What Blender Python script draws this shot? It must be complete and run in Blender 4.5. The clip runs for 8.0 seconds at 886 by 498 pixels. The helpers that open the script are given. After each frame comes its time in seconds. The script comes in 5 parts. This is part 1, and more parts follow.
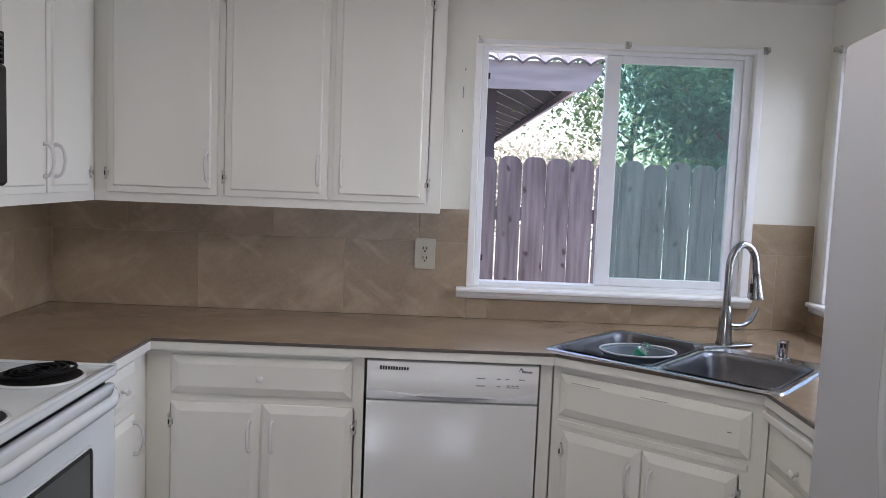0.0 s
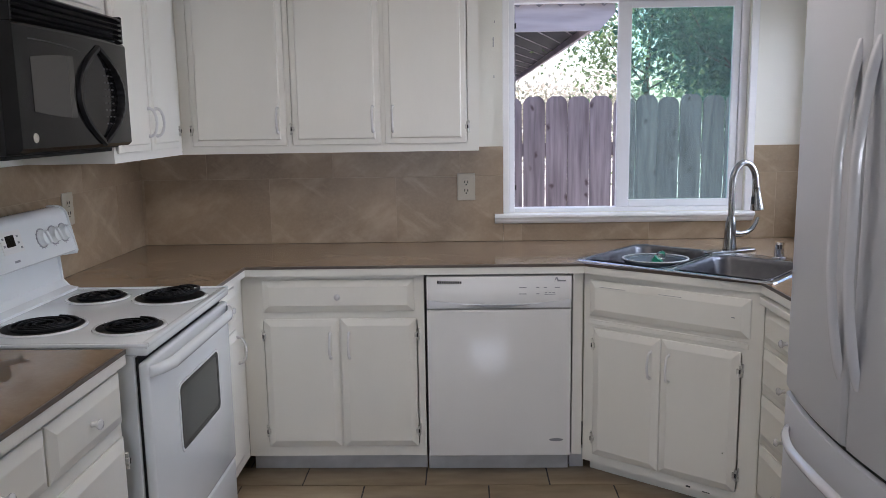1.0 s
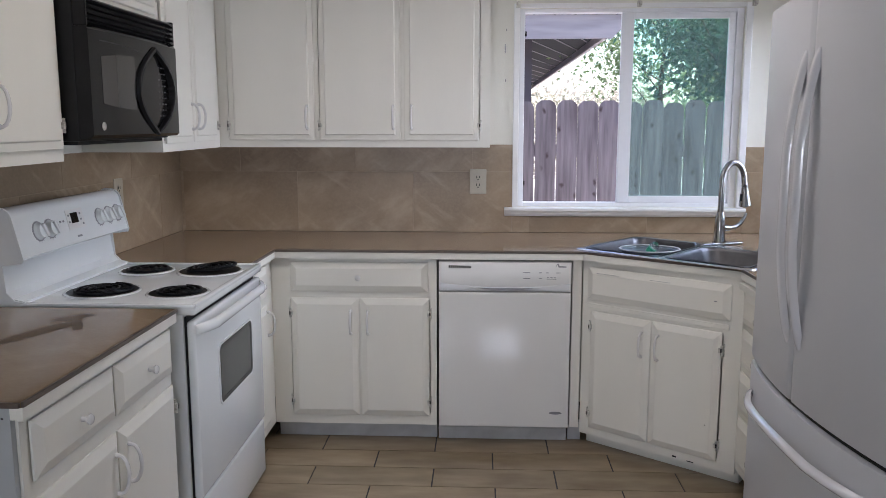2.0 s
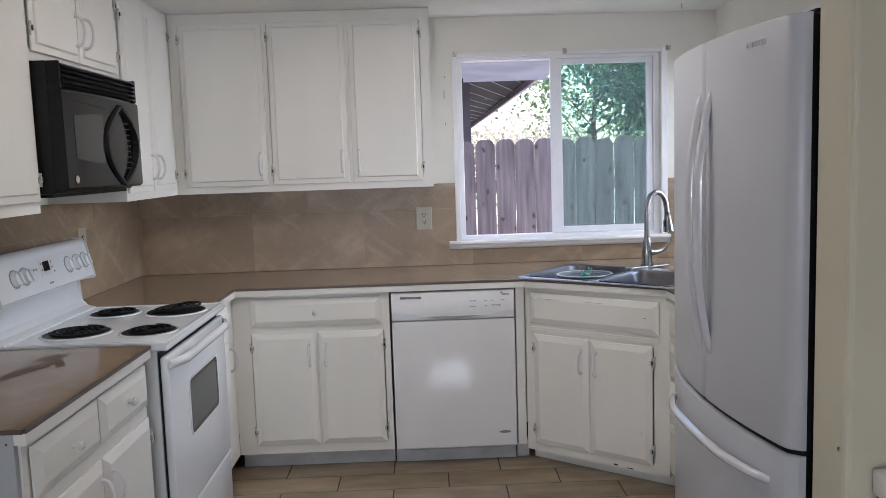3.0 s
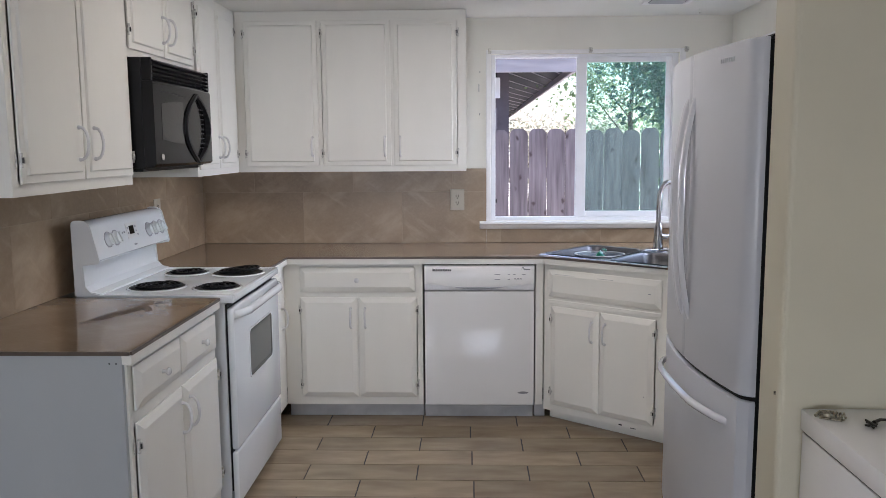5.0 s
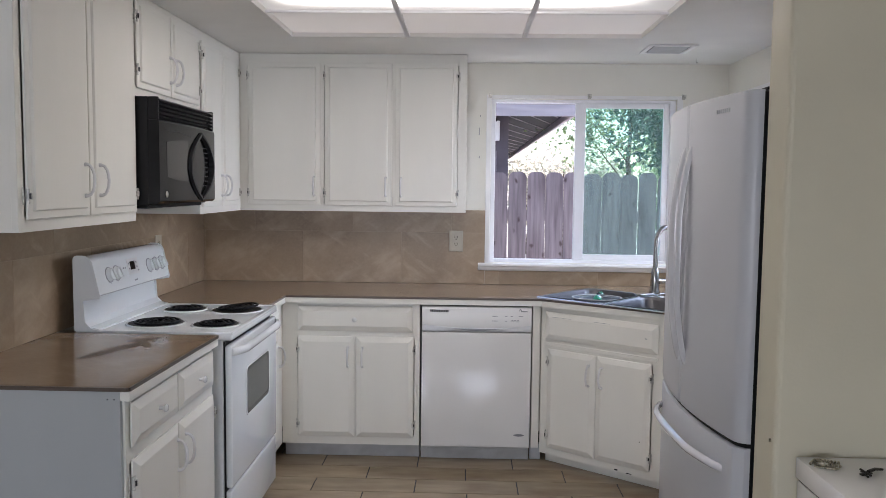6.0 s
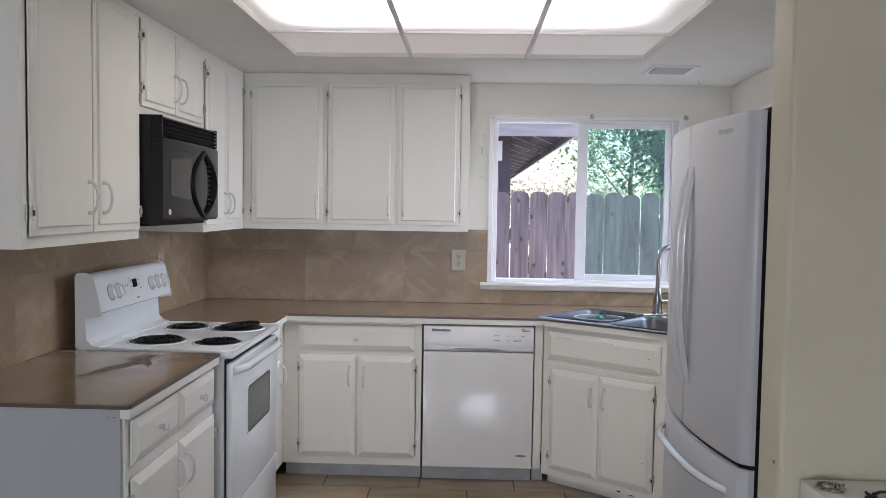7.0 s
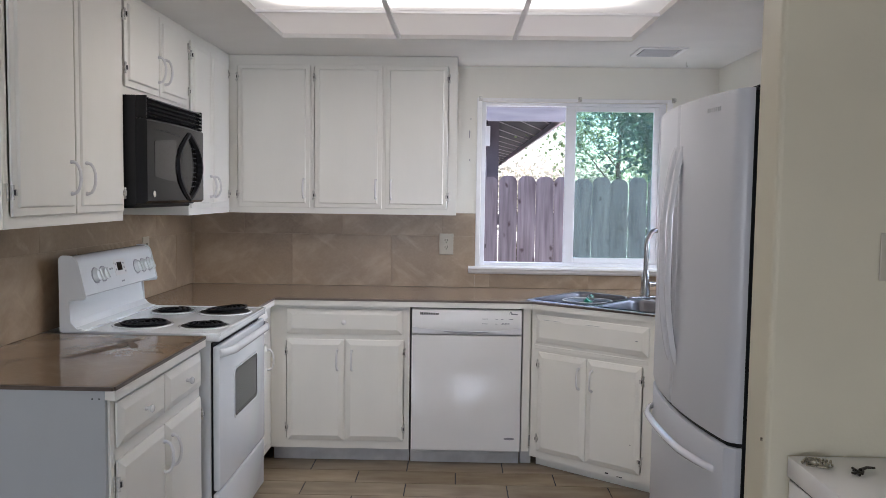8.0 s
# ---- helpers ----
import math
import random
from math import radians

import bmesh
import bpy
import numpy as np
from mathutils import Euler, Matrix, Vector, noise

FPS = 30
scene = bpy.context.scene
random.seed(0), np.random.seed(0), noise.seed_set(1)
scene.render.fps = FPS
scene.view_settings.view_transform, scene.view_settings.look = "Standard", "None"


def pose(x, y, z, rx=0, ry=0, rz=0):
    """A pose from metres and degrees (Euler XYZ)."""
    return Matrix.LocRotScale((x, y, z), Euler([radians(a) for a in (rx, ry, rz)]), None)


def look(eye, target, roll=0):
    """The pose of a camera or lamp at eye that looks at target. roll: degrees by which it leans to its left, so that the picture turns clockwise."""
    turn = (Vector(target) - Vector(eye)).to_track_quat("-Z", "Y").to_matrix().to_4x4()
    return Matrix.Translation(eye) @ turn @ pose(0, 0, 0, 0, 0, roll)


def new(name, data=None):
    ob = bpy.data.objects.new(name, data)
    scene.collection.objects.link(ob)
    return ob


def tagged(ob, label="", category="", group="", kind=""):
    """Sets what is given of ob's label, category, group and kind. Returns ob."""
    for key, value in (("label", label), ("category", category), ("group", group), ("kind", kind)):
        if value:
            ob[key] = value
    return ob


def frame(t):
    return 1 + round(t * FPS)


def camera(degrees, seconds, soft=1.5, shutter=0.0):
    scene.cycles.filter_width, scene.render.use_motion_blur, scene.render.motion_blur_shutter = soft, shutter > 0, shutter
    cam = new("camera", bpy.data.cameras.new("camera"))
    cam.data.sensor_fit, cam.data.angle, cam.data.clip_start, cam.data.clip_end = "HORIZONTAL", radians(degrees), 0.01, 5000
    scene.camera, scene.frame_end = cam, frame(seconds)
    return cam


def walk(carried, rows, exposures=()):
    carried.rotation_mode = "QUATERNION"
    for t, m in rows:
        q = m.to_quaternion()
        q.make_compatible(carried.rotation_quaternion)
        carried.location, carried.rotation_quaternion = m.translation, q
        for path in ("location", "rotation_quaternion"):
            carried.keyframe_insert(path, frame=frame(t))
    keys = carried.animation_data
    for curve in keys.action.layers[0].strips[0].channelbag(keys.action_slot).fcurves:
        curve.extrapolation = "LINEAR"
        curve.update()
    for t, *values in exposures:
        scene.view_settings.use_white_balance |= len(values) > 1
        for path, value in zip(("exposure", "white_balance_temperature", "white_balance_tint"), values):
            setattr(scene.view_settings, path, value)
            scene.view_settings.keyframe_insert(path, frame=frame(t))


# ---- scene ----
cam = camera(57.7, 8.0, soft=0.55)
PATH = [
    (0, (1.641, -3.335, 1.506), (1.643, -1.344, 1.321), 2.3),
    (0.3, (1.598, -3.486, 1.5), (1.519, -1.494, 1.332), 1.6),
    (0.5, (1.575, -3.588, 1.498), (1.461, -1.599, 1.329), 0.8),
    (0.7, (1.559, -3.691, 1.498), (1.471, -1.705, 1.278), -0.9),
    (1, (1.548, -3.836, 1.497), (1.5, -1.863, 1.177), -0.9),
    (1.2, (1.547, -3.918, 1.49), (1.512, -1.946, 1.162), -0.3),
    (2.3, (1.596, -4.233, 1.471), (1.491, -2.257, 1.182), 0.0),
    (2.5, (1.576, -4.273, 1.473), (1.511, -2.293, 1.203), -0.7),
    (2.7, (1.576, -4.323, 1.478), (1.56, -2.338, 1.231), -2.5),
    (3, (1.584, -4.432, 1.482), (1.622, -2.444, 1.266), -1.9),
    (3.2, (1.635, -4.531, 1.477), (1.64, -2.542, 1.272), -1.4),
    (3.5, (1.72, -4.674, 1.469), (1.691, -2.69, 1.218), 0.7),
    (3.7, (1.72, -4.736, 1.47), (1.653, -2.759, 1.174), 1.8),
    (4, (1.716, -4.792, 1.473), (1.584, -2.824, 1.139), 1.1),
    (4.2, (1.691, -4.822, 1.477), (1.543, -2.858, 1.13), 0.5),
    (4.5, (1.646, -4.856, 1.483), (1.537, -2.887, 1.149), -0.5),
    (4.7, (1.644, -4.869, 1.486), (1.564, -2.893, 1.189), -0.2),
    (5, (1.641, -4.893, 1.497), (1.576, -2.911, 1.244), -0.4),
    (5.2, (1.634, -4.913, 1.508), (1.575, -2.927, 1.279), -0.3),
    (6.3, (1.636, -4.922, 1.507), (1.575, -2.928, 1.373), 0.8),
    (6.5, (1.636, -4.917, 1.505), (1.575, -2.922, 1.384), 0.7),
    (7, (1.635, -4.92, 1.505), (1.57, -2.924, 1.398), 0.9),
    (7.5, (1.634, -4.917, 1.505), (1.571, -2.921, 1.394), 1.0),
    (8, (1.636, -4.906, 1.478), (1.601, -2.911, 1.342), 0.8),
]
walk(cam, [(t, look(eye, target, roll)) for t, eye, target, roll in PATH], [(0.0, 1.82, 6200, 18), (1.2, 1.88, 6200, 18), (2.5, 2.03, 6200, 18), (3.6, 2.05, 6200, 18), (4.5, 2.16, 6200, 18), (8.0, 2.14, 6200, 18)])

# ---- world, sun, large lights ----
world = bpy.data.worlds.new("world")
scene.world = world
world.use_nodes = True
sky = world.node_tree.nodes.new("ShaderNodeTexSky")
sky.sky_type = "NISHITA"
sky.sun_disc = False
SUN_EL, SUN_AZ = 72.0, 40.0
sky.sun_elevation, sky.sun_rotation = radians(SUN_EL), radians(SUN_AZ)
world.node_tree.links.new(sky.outputs[0], world.node_tree.nodes["Background"].inputs[0])
world.node_tree.nodes["Background"].inputs[1].default_value = 0.115
sun = new("sun", bpy.data.lights.new("sun", "SUN"))
sun.data.energy, sun.data.angle, sun.data.color = 3.8, radians(0.5), (1.0, 0.95, 0.86)
sa, se = radians(SUN_AZ), radians(SUN_EL)
sun.matrix_world = look((6 * math.sin(sa) * math.cos(se), 6 * math.cos(sa) * math.cos(se), 6 * math.sin(se)), (0, 0, 0))
SIDE_LIGHT, PANEL_GLOW = 0.95, 1.42
# lamps added in assumed, unseen rear windows, for the fridge and dishwasher glint
for x, w, power in ((0.70, 0.66, 8.2), (1.86, 0.46, 3.4)):
    rear = new("rear_fill_lamp", bpy.data.lights.new("rear_fill_lamp", "AREA"))
    rear.data.shape, rear.data.size, rear.data.size_y, rear.data.energy = "RECTANGLE", w, 0.5, power
    rear.data.color = (0.84, 0.915, 1.0)
    rear.matrix_world = look((x, -7.55, 1.25), (x, 0, 1.25))
# sky light in the opening of the side window
side = new("side_daylight", bpy.data.lights.new("side_daylight", "AREA"))
side.data.shape, side.data.size, side.data.size_y, side.data.energy = "RECTANGLE", 0.8, 0.8, SIDE_LIGHT
side.data.color, side.data.spread = (0.80, 0.88, 1.0), radians(60)
side.matrix_world = look((3.295, -0.62, 1.54), (0, -0.50, 1.05))

# lamp added outside that window, standing in for steep sky light on the worktop
steep = new("side_sky_lamp", bpy.data.lights.new("side_sky_lamp", "AREA"))
steep.data.shape, steep.data.size, steep.data.size_y, steep.data.energy = "RECTANGLE", 1.1, 0.5, 7.0
steep.data.color = (0.82, 0.90, 1.0)
steep.matrix_world = look((3.72, -0.69, 2.22), (2.70, -0.66, 0.92))

# ---- materials ----


def material(name, colour, rough=0.5, metal=0.0, scale=8.0, vary=0.06, bump=0.0, bscale=60.0, coat=0.0, stretch=(1, 1, 1), per_piece=0.0, colour2=None, spec=0.5):
    m = bpy.data.materials.new(name)
    m.use_nodes = True
    t, l = m.node_tree.nodes, m.node_tree.links
    b = t["Principled BSDF"]
    b.inputs["Roughness"].default_value, b.inputs["Metallic"].default_value = rough, metal
    b.inputs["Coat Weight"].default_value = coat
    b.inputs["Specular IOR Level"].default_value = spec
    tc = t.new("ShaderNodeTexCoord")
    mp = t.new("ShaderNodeMapping")
    mp.inputs["Scale"].default_value = stretch
    l.new(tc.outputs["Object"], mp.inputs["Vector"])
    n1, n2 = t.new("ShaderNodeTexNoise"), t.new("ShaderNodeTexNoise")
    n1.inputs["Scale"].default_value, n1.inputs["Detail"].default_value = scale, 5
    n2.inputs["Scale"].default_value, n2.inputs["Detail"].default_value = bscale, 4
    l.new(mp.outputs[0], n1.inputs["Vector"]), l.new(mp.outputs[0], n2.inputs["Vector"])
    ramp = t.new("ShaderNodeValToRGB")
    c2 = colour2 or [min(1, c * (1 + vary)) for c in colour]
    ramp.color_ramp.elements[0].color = (*[c * (1 - vary) for c in colour], 1)
    ramp.color_ramp.elements[1].color = (*c2, 1)
    ramp.color_ramp.elements[0].position, ramp.color_ramp.elements[1].position = 0.3, 0.7
    l.new(n1.outputs["Fac"], ramp.inputs[0])
    out = ramp.outputs[0]
    if per_piece:
        info = t.new("ShaderNodeObjectInfo")
        hsv = t.new("ShaderNodeHueSaturation")
        rng = t.new("ShaderNodeMapRange")
        rng.inputs["To Min"].default_value, rng.inputs["To Max"].default_value = 1 - per_piece, 1 + per_piece
        l.new(info.outputs["Random"], rng.inputs["Value"])
        l.new(rng.outputs[0], hsv.inputs["Value"]), l.new(out, hsv.inputs["Color"])
        off = t.new("ShaderNodeVectorMath")
        l.new(tc.outputs["Object"], off.inputs[0])
        com = t.new("ShaderNodeCombineXYZ")
        mul = t.new("ShaderNodeMath")
        mul.operation, mul.inputs[1].default_value = "MULTIPLY", 37.0
        l.new(info.outputs["Random"], mul.inputs[0])
        l.new(mul.outputs[0], com.inputs[0]), l.new(mul.outputs[0], com.inputs[2])
        l.new(com.outputs[0], off.inputs[1])
        l.new(off.outputs[0], mp.inputs["Vector"])
        out = hsv.outputs[0]
    l.new(out, b.inputs["Base Color"])
    rr = t.new("ShaderNodeMapRange")
    rr.inputs["To Min"].default_value, rr.inputs["To Max"].default_value = max(0.02, rough * 0.8), min(1, rough * 1.2)
    l.new(n1.outputs["Fac"], rr.inputs["Value"]), l.new(rr.outputs[0], b.inputs["Roughness"])
    if bump:
        bn = t.new("ShaderNodeBump")
        bn.inputs["Strength"].default_value, bn.inputs["Distance"].default_value = bump, 0.002
        l.new(n2.outputs["Fac"], bn.inputs["Height"]), l.new(bn.outputs[0], b.inputs["Normal"])
    return m


def plain(name, colour, rough=0.5, metal=0.0, coat=0.0):
    m = bpy.data.materials.new(name)
    m.use_nodes = True
    b = m.node_tree.nodes["Principled BSDF"]
    b.inputs["Base Color"].default_value = (*colour, 1)
    b.inputs["Roughness"].default_value, b.inputs["Metallic"].default_value, b.inputs["Coat Weight"].default_value = rough, metal, coat
    return m


def marbled(name, dark, mid, light, rough, scale=1.6, per_piece=0.0, drift=1.0):
    """Porcelain with soft cloudy drifts, slanting pale streaks and a fine grain."""
    m = material(name, mid, rough, scale=scale, vary=0.1, bump=0.05, bscale=90, per_piece=per_piece)
    t, l = m.node_tree.nodes, m.node_tree.links
    b = t["Principled BSDF"]
    mp = next(n for n in t if n.type == "MAPPING")
    ramp = next(n for n in t if n.type == "VALTORGB")
    ramp.color_ramp.interpolation = "EASE"
    ramp.color_ramp.elements[0].color, ramp.color_ramp.elements[1].color = (*dark, 1), (*mid, 1)
    ramp.color_ramp.elements[0].position, ramp.color_ramp.elements[1].position = 0.25, 0.75
    n1 = [n for n in t if n.type == "TEX_NOISE"][0]
    n1.inputs["Detail"].default_value, n1.inputs["Roughness"].default_value = 6, 0.62
    src = b.inputs["Base Color"].links[0].from_socket
    for sc, stretch, turn, lo, hi, most in ((scale * 1.5, (1.15, 0.55, 0.55), (0.0, 0.0, 0.55), 0.44, 0.74, 0.55 * drift), (scale * 3.2, (1.7, 0.42, 0.42), (0.0, 0.0, -0.62), 0.54, 0.72, 0.36 * drift), (70.0, (1, 1, 1), (0, 0, 0), 0.35, 0.75, 0.12)):
        tilt, streak, fade, mix = t.new("ShaderNodeMapping"), t.new("ShaderNodeTexNoise"), t.new("ShaderNodeMapRange"), t.new("ShaderNodeMix")
        tilt.vector_type = "TEXTURE"
        tilt.inputs["Scale"].default_value, tilt.inputs["Rotation"].default_value = stretch, turn
        streak.inputs["Scale"].default_value, streak.inputs["Detail"].default_value, streak.inputs["Roughness"].default_value = sc, 5, 0.6
        fade.interpolation_type = "SMOOTHSTEP"
        fade.inputs["From Min"].default_value, fade.inputs["From Max"].default_value, fade.inputs["To Max"].default_value = lo, hi, most
        mix.data_type = "RGBA"
        l.new(mp.outputs[0], tilt.inputs["Vector"]), l.new(tilt.outputs[0], streak.inputs["Vector"])
        l.new(streak.outputs["Fac"], fade.inputs["Value"]), l.new(fade.outputs[0], mix.inputs["Factor"])
        l.new(src, mix.inputs["A"])
        mix.inputs["B"].default_value = (*light, 1)
        src = mix.outputs["Result"]
    l.new(src, b.inputs["Base Color"])
    return m


def cedar(name, colour, pale, knot):
    """Weathered boards: long wavering grain, a few soft knots with dark hearts, stains; each board shifted on its own."""
    m = material(name, colour, 0.8, scale=5, vary=0.22, bump=0.35, bscale=30, stretch=(6, 6, 0.45), per_piece=0.12, colour2=pale)
    t, l = m.node_tree.nodes, m.node_tree.links
    b = t["Principled BSDF"]
    src = b.inputs["Base Color"].links[0].from_socket
    off = next(n for n in t if n.type == "VECT_MATH")
    for sc, stretch, size, soft, most in ((4.2, (1.5, 1.0, 0.9), 0.02, 0.12, 0.85), (2.2, (1.5, 1.0, 0.5), 0.0, 0.34, 0.35)):
        mp, vor, sep, ring, keep, mul, mix, wob = (t.new("ShaderNode" + k) for k in ("Mapping", "TexVoronoi", "SeparateColor", "MapRange", "MapRange", "Math", "Mix", "TexNoise"))
        mp.inputs["Scale"].default_value, mp.inputs["Rotation"].default_value = stretch, (-math.pi / 2, 0, 0)
        vor.voronoi_dimensions = "2D"
        add = t.new("ShaderNodeVectorMath")
        scl = t.new("ShaderNodeVectorMath")
        scl.operation, scl.inputs["Scale"].default_value = "SCALE", 0.05
        wob.inputs["Scale"].default_value = 14
        l.new(off.outputs[0], wob.inputs["Vector"]), l.new(wob.outputs["Color"], scl.inputs[0])
        l.new(off.outputs[0], add.inputs[0]), l.new(scl.outputs[0], add.inputs[1])
        l.new(add.outputs[0], mp.inputs["Vector"]), l.new(mp.outputs[0], vor.inputs["Vector"])
        vor.inputs["Scale"].default_value = sc
        ring.interpolation_type = "SMOOTHSTEP"
        for k, v in (("From Min", soft), ("From Max", size), ("To Min", 0.0), ("To Max", most)):
            ring.inputs[k].default_value = v
        l.new(vor.outputs["Distance"], ring.inputs["Value"])
        l.new(vor.outputs["Color"], sep.inputs[0])
        keep.inputs["From Min"].default_value, keep.inputs["From Max"].default_value = 0.35, 0.45
        l.new(sep.outputs[0], keep.inputs["Value"])
        mul.operation = "MULTIPLY"
        l.new(ring.outputs[0], mul.inputs[0]), l.new(keep.outputs[0], mul.inputs[1])
        mix.data_type = "RGBA"
        mix.inputs["B"].default_value = (*knot, 1)
        l.new(mul.outputs[0], mix.inputs["Factor"]), l.new(src, mix.inputs["A"])
        src = mix.outputs["Result"]
    l.new(src, b.inputs["Base Color"])
    return m


def glass(name, tint, gloss=0.5, screen_haze=0.0):
    m = bpy.data.materials.new(name)
    m.use_nodes = True
    t, l = m.node_tree.nodes, m.node_tree.links
    t.remove(t["Principled BSDF"])
    tr, gl, fr, mx, mu = (t.new("ShaderNode" + k) for k in ("BsdfTransparent", "BsdfGlossy", "Fresnel", "MixShader", "Math"))
    tr.inputs[0].default_value = (*tint, 1)
    gl.inputs["Roughness"].default_value = 0.02
    mu.operation, mu.inputs[1].default_value = "MULTIPLY", gloss
    l.new(fr.outputs[0], mu.inputs[0]), l.new(mu.outputs[0], mx.inputs[0])
    l.new(tr.outputs[0], mx.inputs[1]), l.new(gl.outputs[0], mx.inputs[2])
    out = mx.outputs[0]
    # light veil of the insect screen, mixed in as pale translucency
    if screen_haze:
        df, m2 = t.new("ShaderNodeBsdfTranslucent"), t.new("ShaderNodeMixShader")
        df.inputs[0].default_value = (0.70, 0.73, 0.69, 1)
        m2.inputs[0].default_value = screen_haze
        l.new(out, m2.inputs[1]), l.new(df.outputs[0], m2.inputs[2])
        out = m2.outputs[0]
    l.new(out, t["Material Output"].inputs[0])
    return m


def glowing(name, colour, strength, tubes=()):
    """A lit diffuser; tubes: (axis, dark end, bright end), the reach of the fluorescent tubes behind it."""
    m = bpy.data.materials.new(name)
    m.use_nodes = True
    t, l = m.node_tree.nodes, m.node_tree.links
    b = t["Principled BSDF"]
    b.inputs["Base Color"].default_value, b.inputs["Roughness"].default_value = (0.8, 0.8, 0.78, 1), 0.35
    b.inputs["Emission Color"].default_value, b.inputs["Emission Strength"].default_value = (*colour, 1), strength
    if tubes:
        g, sep = t.new("ShaderNodeNewGeometry"), t.new("ShaderNodeSeparateXYZ")
        l.new(g.outputs["Position"], sep.inputs[0])
        last = None
        for axis, a0, a1 in tubes:
            mr = t.new("ShaderNodeMapRange")
            mr.interpolation_type = "SMOOTHSTEP"
            mr.inputs["From Min"].default_value, mr.inputs["From Max"].default_value = a0, a1
            l.new(sep.outputs[axis], mr.inputs["Value"])
            if last:
                mu = t.new("ShaderNodeMath")
                mu.operation = "MULTIPLY"
                l.new(last, mu.inputs[0]), l.new(mr.outputs[0], mu.inputs[1])
                last = mu.outputs[0]
            else:
                last = mr.outputs[0]
        fin = t.new("ShaderNodeMapRange")
        fin.inputs["To Min"].default_value, fin.inputs["To Max"].default_value = strength * 0.04, strength
        l.new(last, fin.inputs["Value"]), l.new(fin.outputs[0], b.inputs["Emission Strength"])
    return m


WHITE = material("white_cabinet_paint", (0.80, 0.785, 0.722), 0.37, scale=5, vary=0.02, bump=0.12, bscale=45, stretch=(1, 1, 0.35))
HANDLE = material("white_painted_metal", (0.73, 0.72, 0.71), 0.20, vary=0.03, scale=30)
WALL = material("cream_wall_paint", (0.81, 0.785, 0.71), 0.62, scale=3, vary=0.03, bump=0.25, bscale=120)
# Partition wall: one even colour, darker and more olive than WALL
WALLSIDE = material("darker_olive_cream_wall", (0.625, 0.582, 0.448), 0.5, scale=3, vary=0.03, bump=0.25, bscale=90)
CEIL = material("white_ceiling_paint", (0.80, 0.785, 0.75), 0.75, scale=4, vary=0.03, bump=0.3, bscale=150)
TRIM = material("white_trim_paint", (0.85, 0.84, 0.835), 0.37, scale=12, vary=0.03, bump=0.08, bscale=70)
VINYL = material("white_vinyl", (0.86, 0.86, 0.89), 0.37, scale=20, vary=0.02)
SPLASH = marbled("tan_porcelain", (0.235, 0.166, 0.104), (0.360, 0.262, 0.166), (0.56, 0.445, 0.315), 0.36, scale=1.7, per_piece=0.04)
COUNTER = marbled("brown_porcelain_top", (0.235, 0.165, 0.105), (0.31, 0.225, 0.15), (0.40, 0.305, 0.215), 0.10, scale=1.7, drift=0.6)
# Bluish shade on the cabinet run's end is put into this colour
ENDPANEL = material("blue_shaded_end_panel", (0.41, 0.43, 0.437), 0.38, scale=3, vary=0.04, bump=0.1, bscale=60, stretch=(1, 1, 0.3))
EDGE = material("dark_brown_edge_strip", (0.10, 0.075, 0.06), 0.35, scale=20, vary=0.15)
GROUT = material("dark_grout", (0.018, 0.014, 0.012), 0.9, scale=60, vary=0.2)
SGROUT = material("tan_grout", (0.41, 0.32, 0.225), 0.85, scale=60, vary=0.1)
PLANK = material("wood_look_floor_tile", (0.265, 0.196, 0.127), 0.12, scale=4, vary=0.16, bump=0.1, bscale=40, stretch=(1, 3.2, 1), per_piece=0.13, colour2=(0.315, 0.25, 0.165))
FREEZER = material("white_painted_steel", (0.84, 0.83, 0.82), 0.22, scale=5, vary=0.015, bump=0.03, bscale=150)
ENAMEL = material("white_enamel", (0.77, 0.80, 0.81), 0.14, scale=4, vary=0.015, coat=0.4)
DWHITE = material("white_dishwasher_enamel", (0.78, 0.78, 0.77), 0.10, scale=4, vary=0.015, coat=0.3, bump=0.6, bscale=7)
# White fridge greyed: the shade on its front sits in the base colour
FRIDGE = material("shaded_white_fridge_enamel", (0.52, 0.53, 0.56), 0.36, scale=4, vary=0.015, bump=0.05, bscale=200)
FHANDLE = material("white_gloss_handle", (0.66, 0.66, 0.69), 0.14, scale=6, vary=0.02, coat=0.6)
GREY = material("pale_grey_plastic", (0.50, 0.51, 0.53), 0.35, scale=15, vary=0.05)
SATIN = material("white_satin_plastic", (0.77, 0.77, 0.76), 0.38, scale=8, vary=0.02)
SILVER = material("pale_silver_plastic", (0.62, 0.63, 0.65), 0.37, scale=15, vary=0.03)
TOEGREY = material("grey_scuffed_toe_kick", (0.50, 0.50, 0.50), 0.55, scale=9, vary=0.15)
BLACK = material("black_gloss_plastic", (0.008, 0.008, 0.009), 0.12, scale=20, vary=0.1, spec=0.22)
BLACKMATT = material("black_matt", (0.008, 0.008, 0.008), 0.5, scale=30, vary=0.2, spec=0.25)
MWGLASS = plain("grey_tinted_oven_glass", (0.040, 0.039, 0.038), 0.10)
OVENGLASS = plain("grey_oven_window", (0.060, 0.070, 0.070), 0.06)
DIAL = plain("grey_dial_ring", (0.27, 0.28, 0.30), 0.4)
RING = material("black_satin_grip", (0.006, 0.006, 0.007), 0.37, scale=20, vary=0.1, spec=0.2)
COIL = material("black_burner_coil", (0.006, 0.006, 0.007), 0.5, scale=40, vary=0.3, spec=0.15)
STEEL = material("brushed_stainless_steel", (0.56, 0.56, 0.57), 0.22, metal=1.0, scale=30, vary=0.05, bump=0.04, bscale=250, stretch=(1, 8, 1))
FAUCET = material("dark_brushed_nickel", (0.34, 0.335, 0.33), 0.19, metal=1.0, scale=30, vary=0.06)
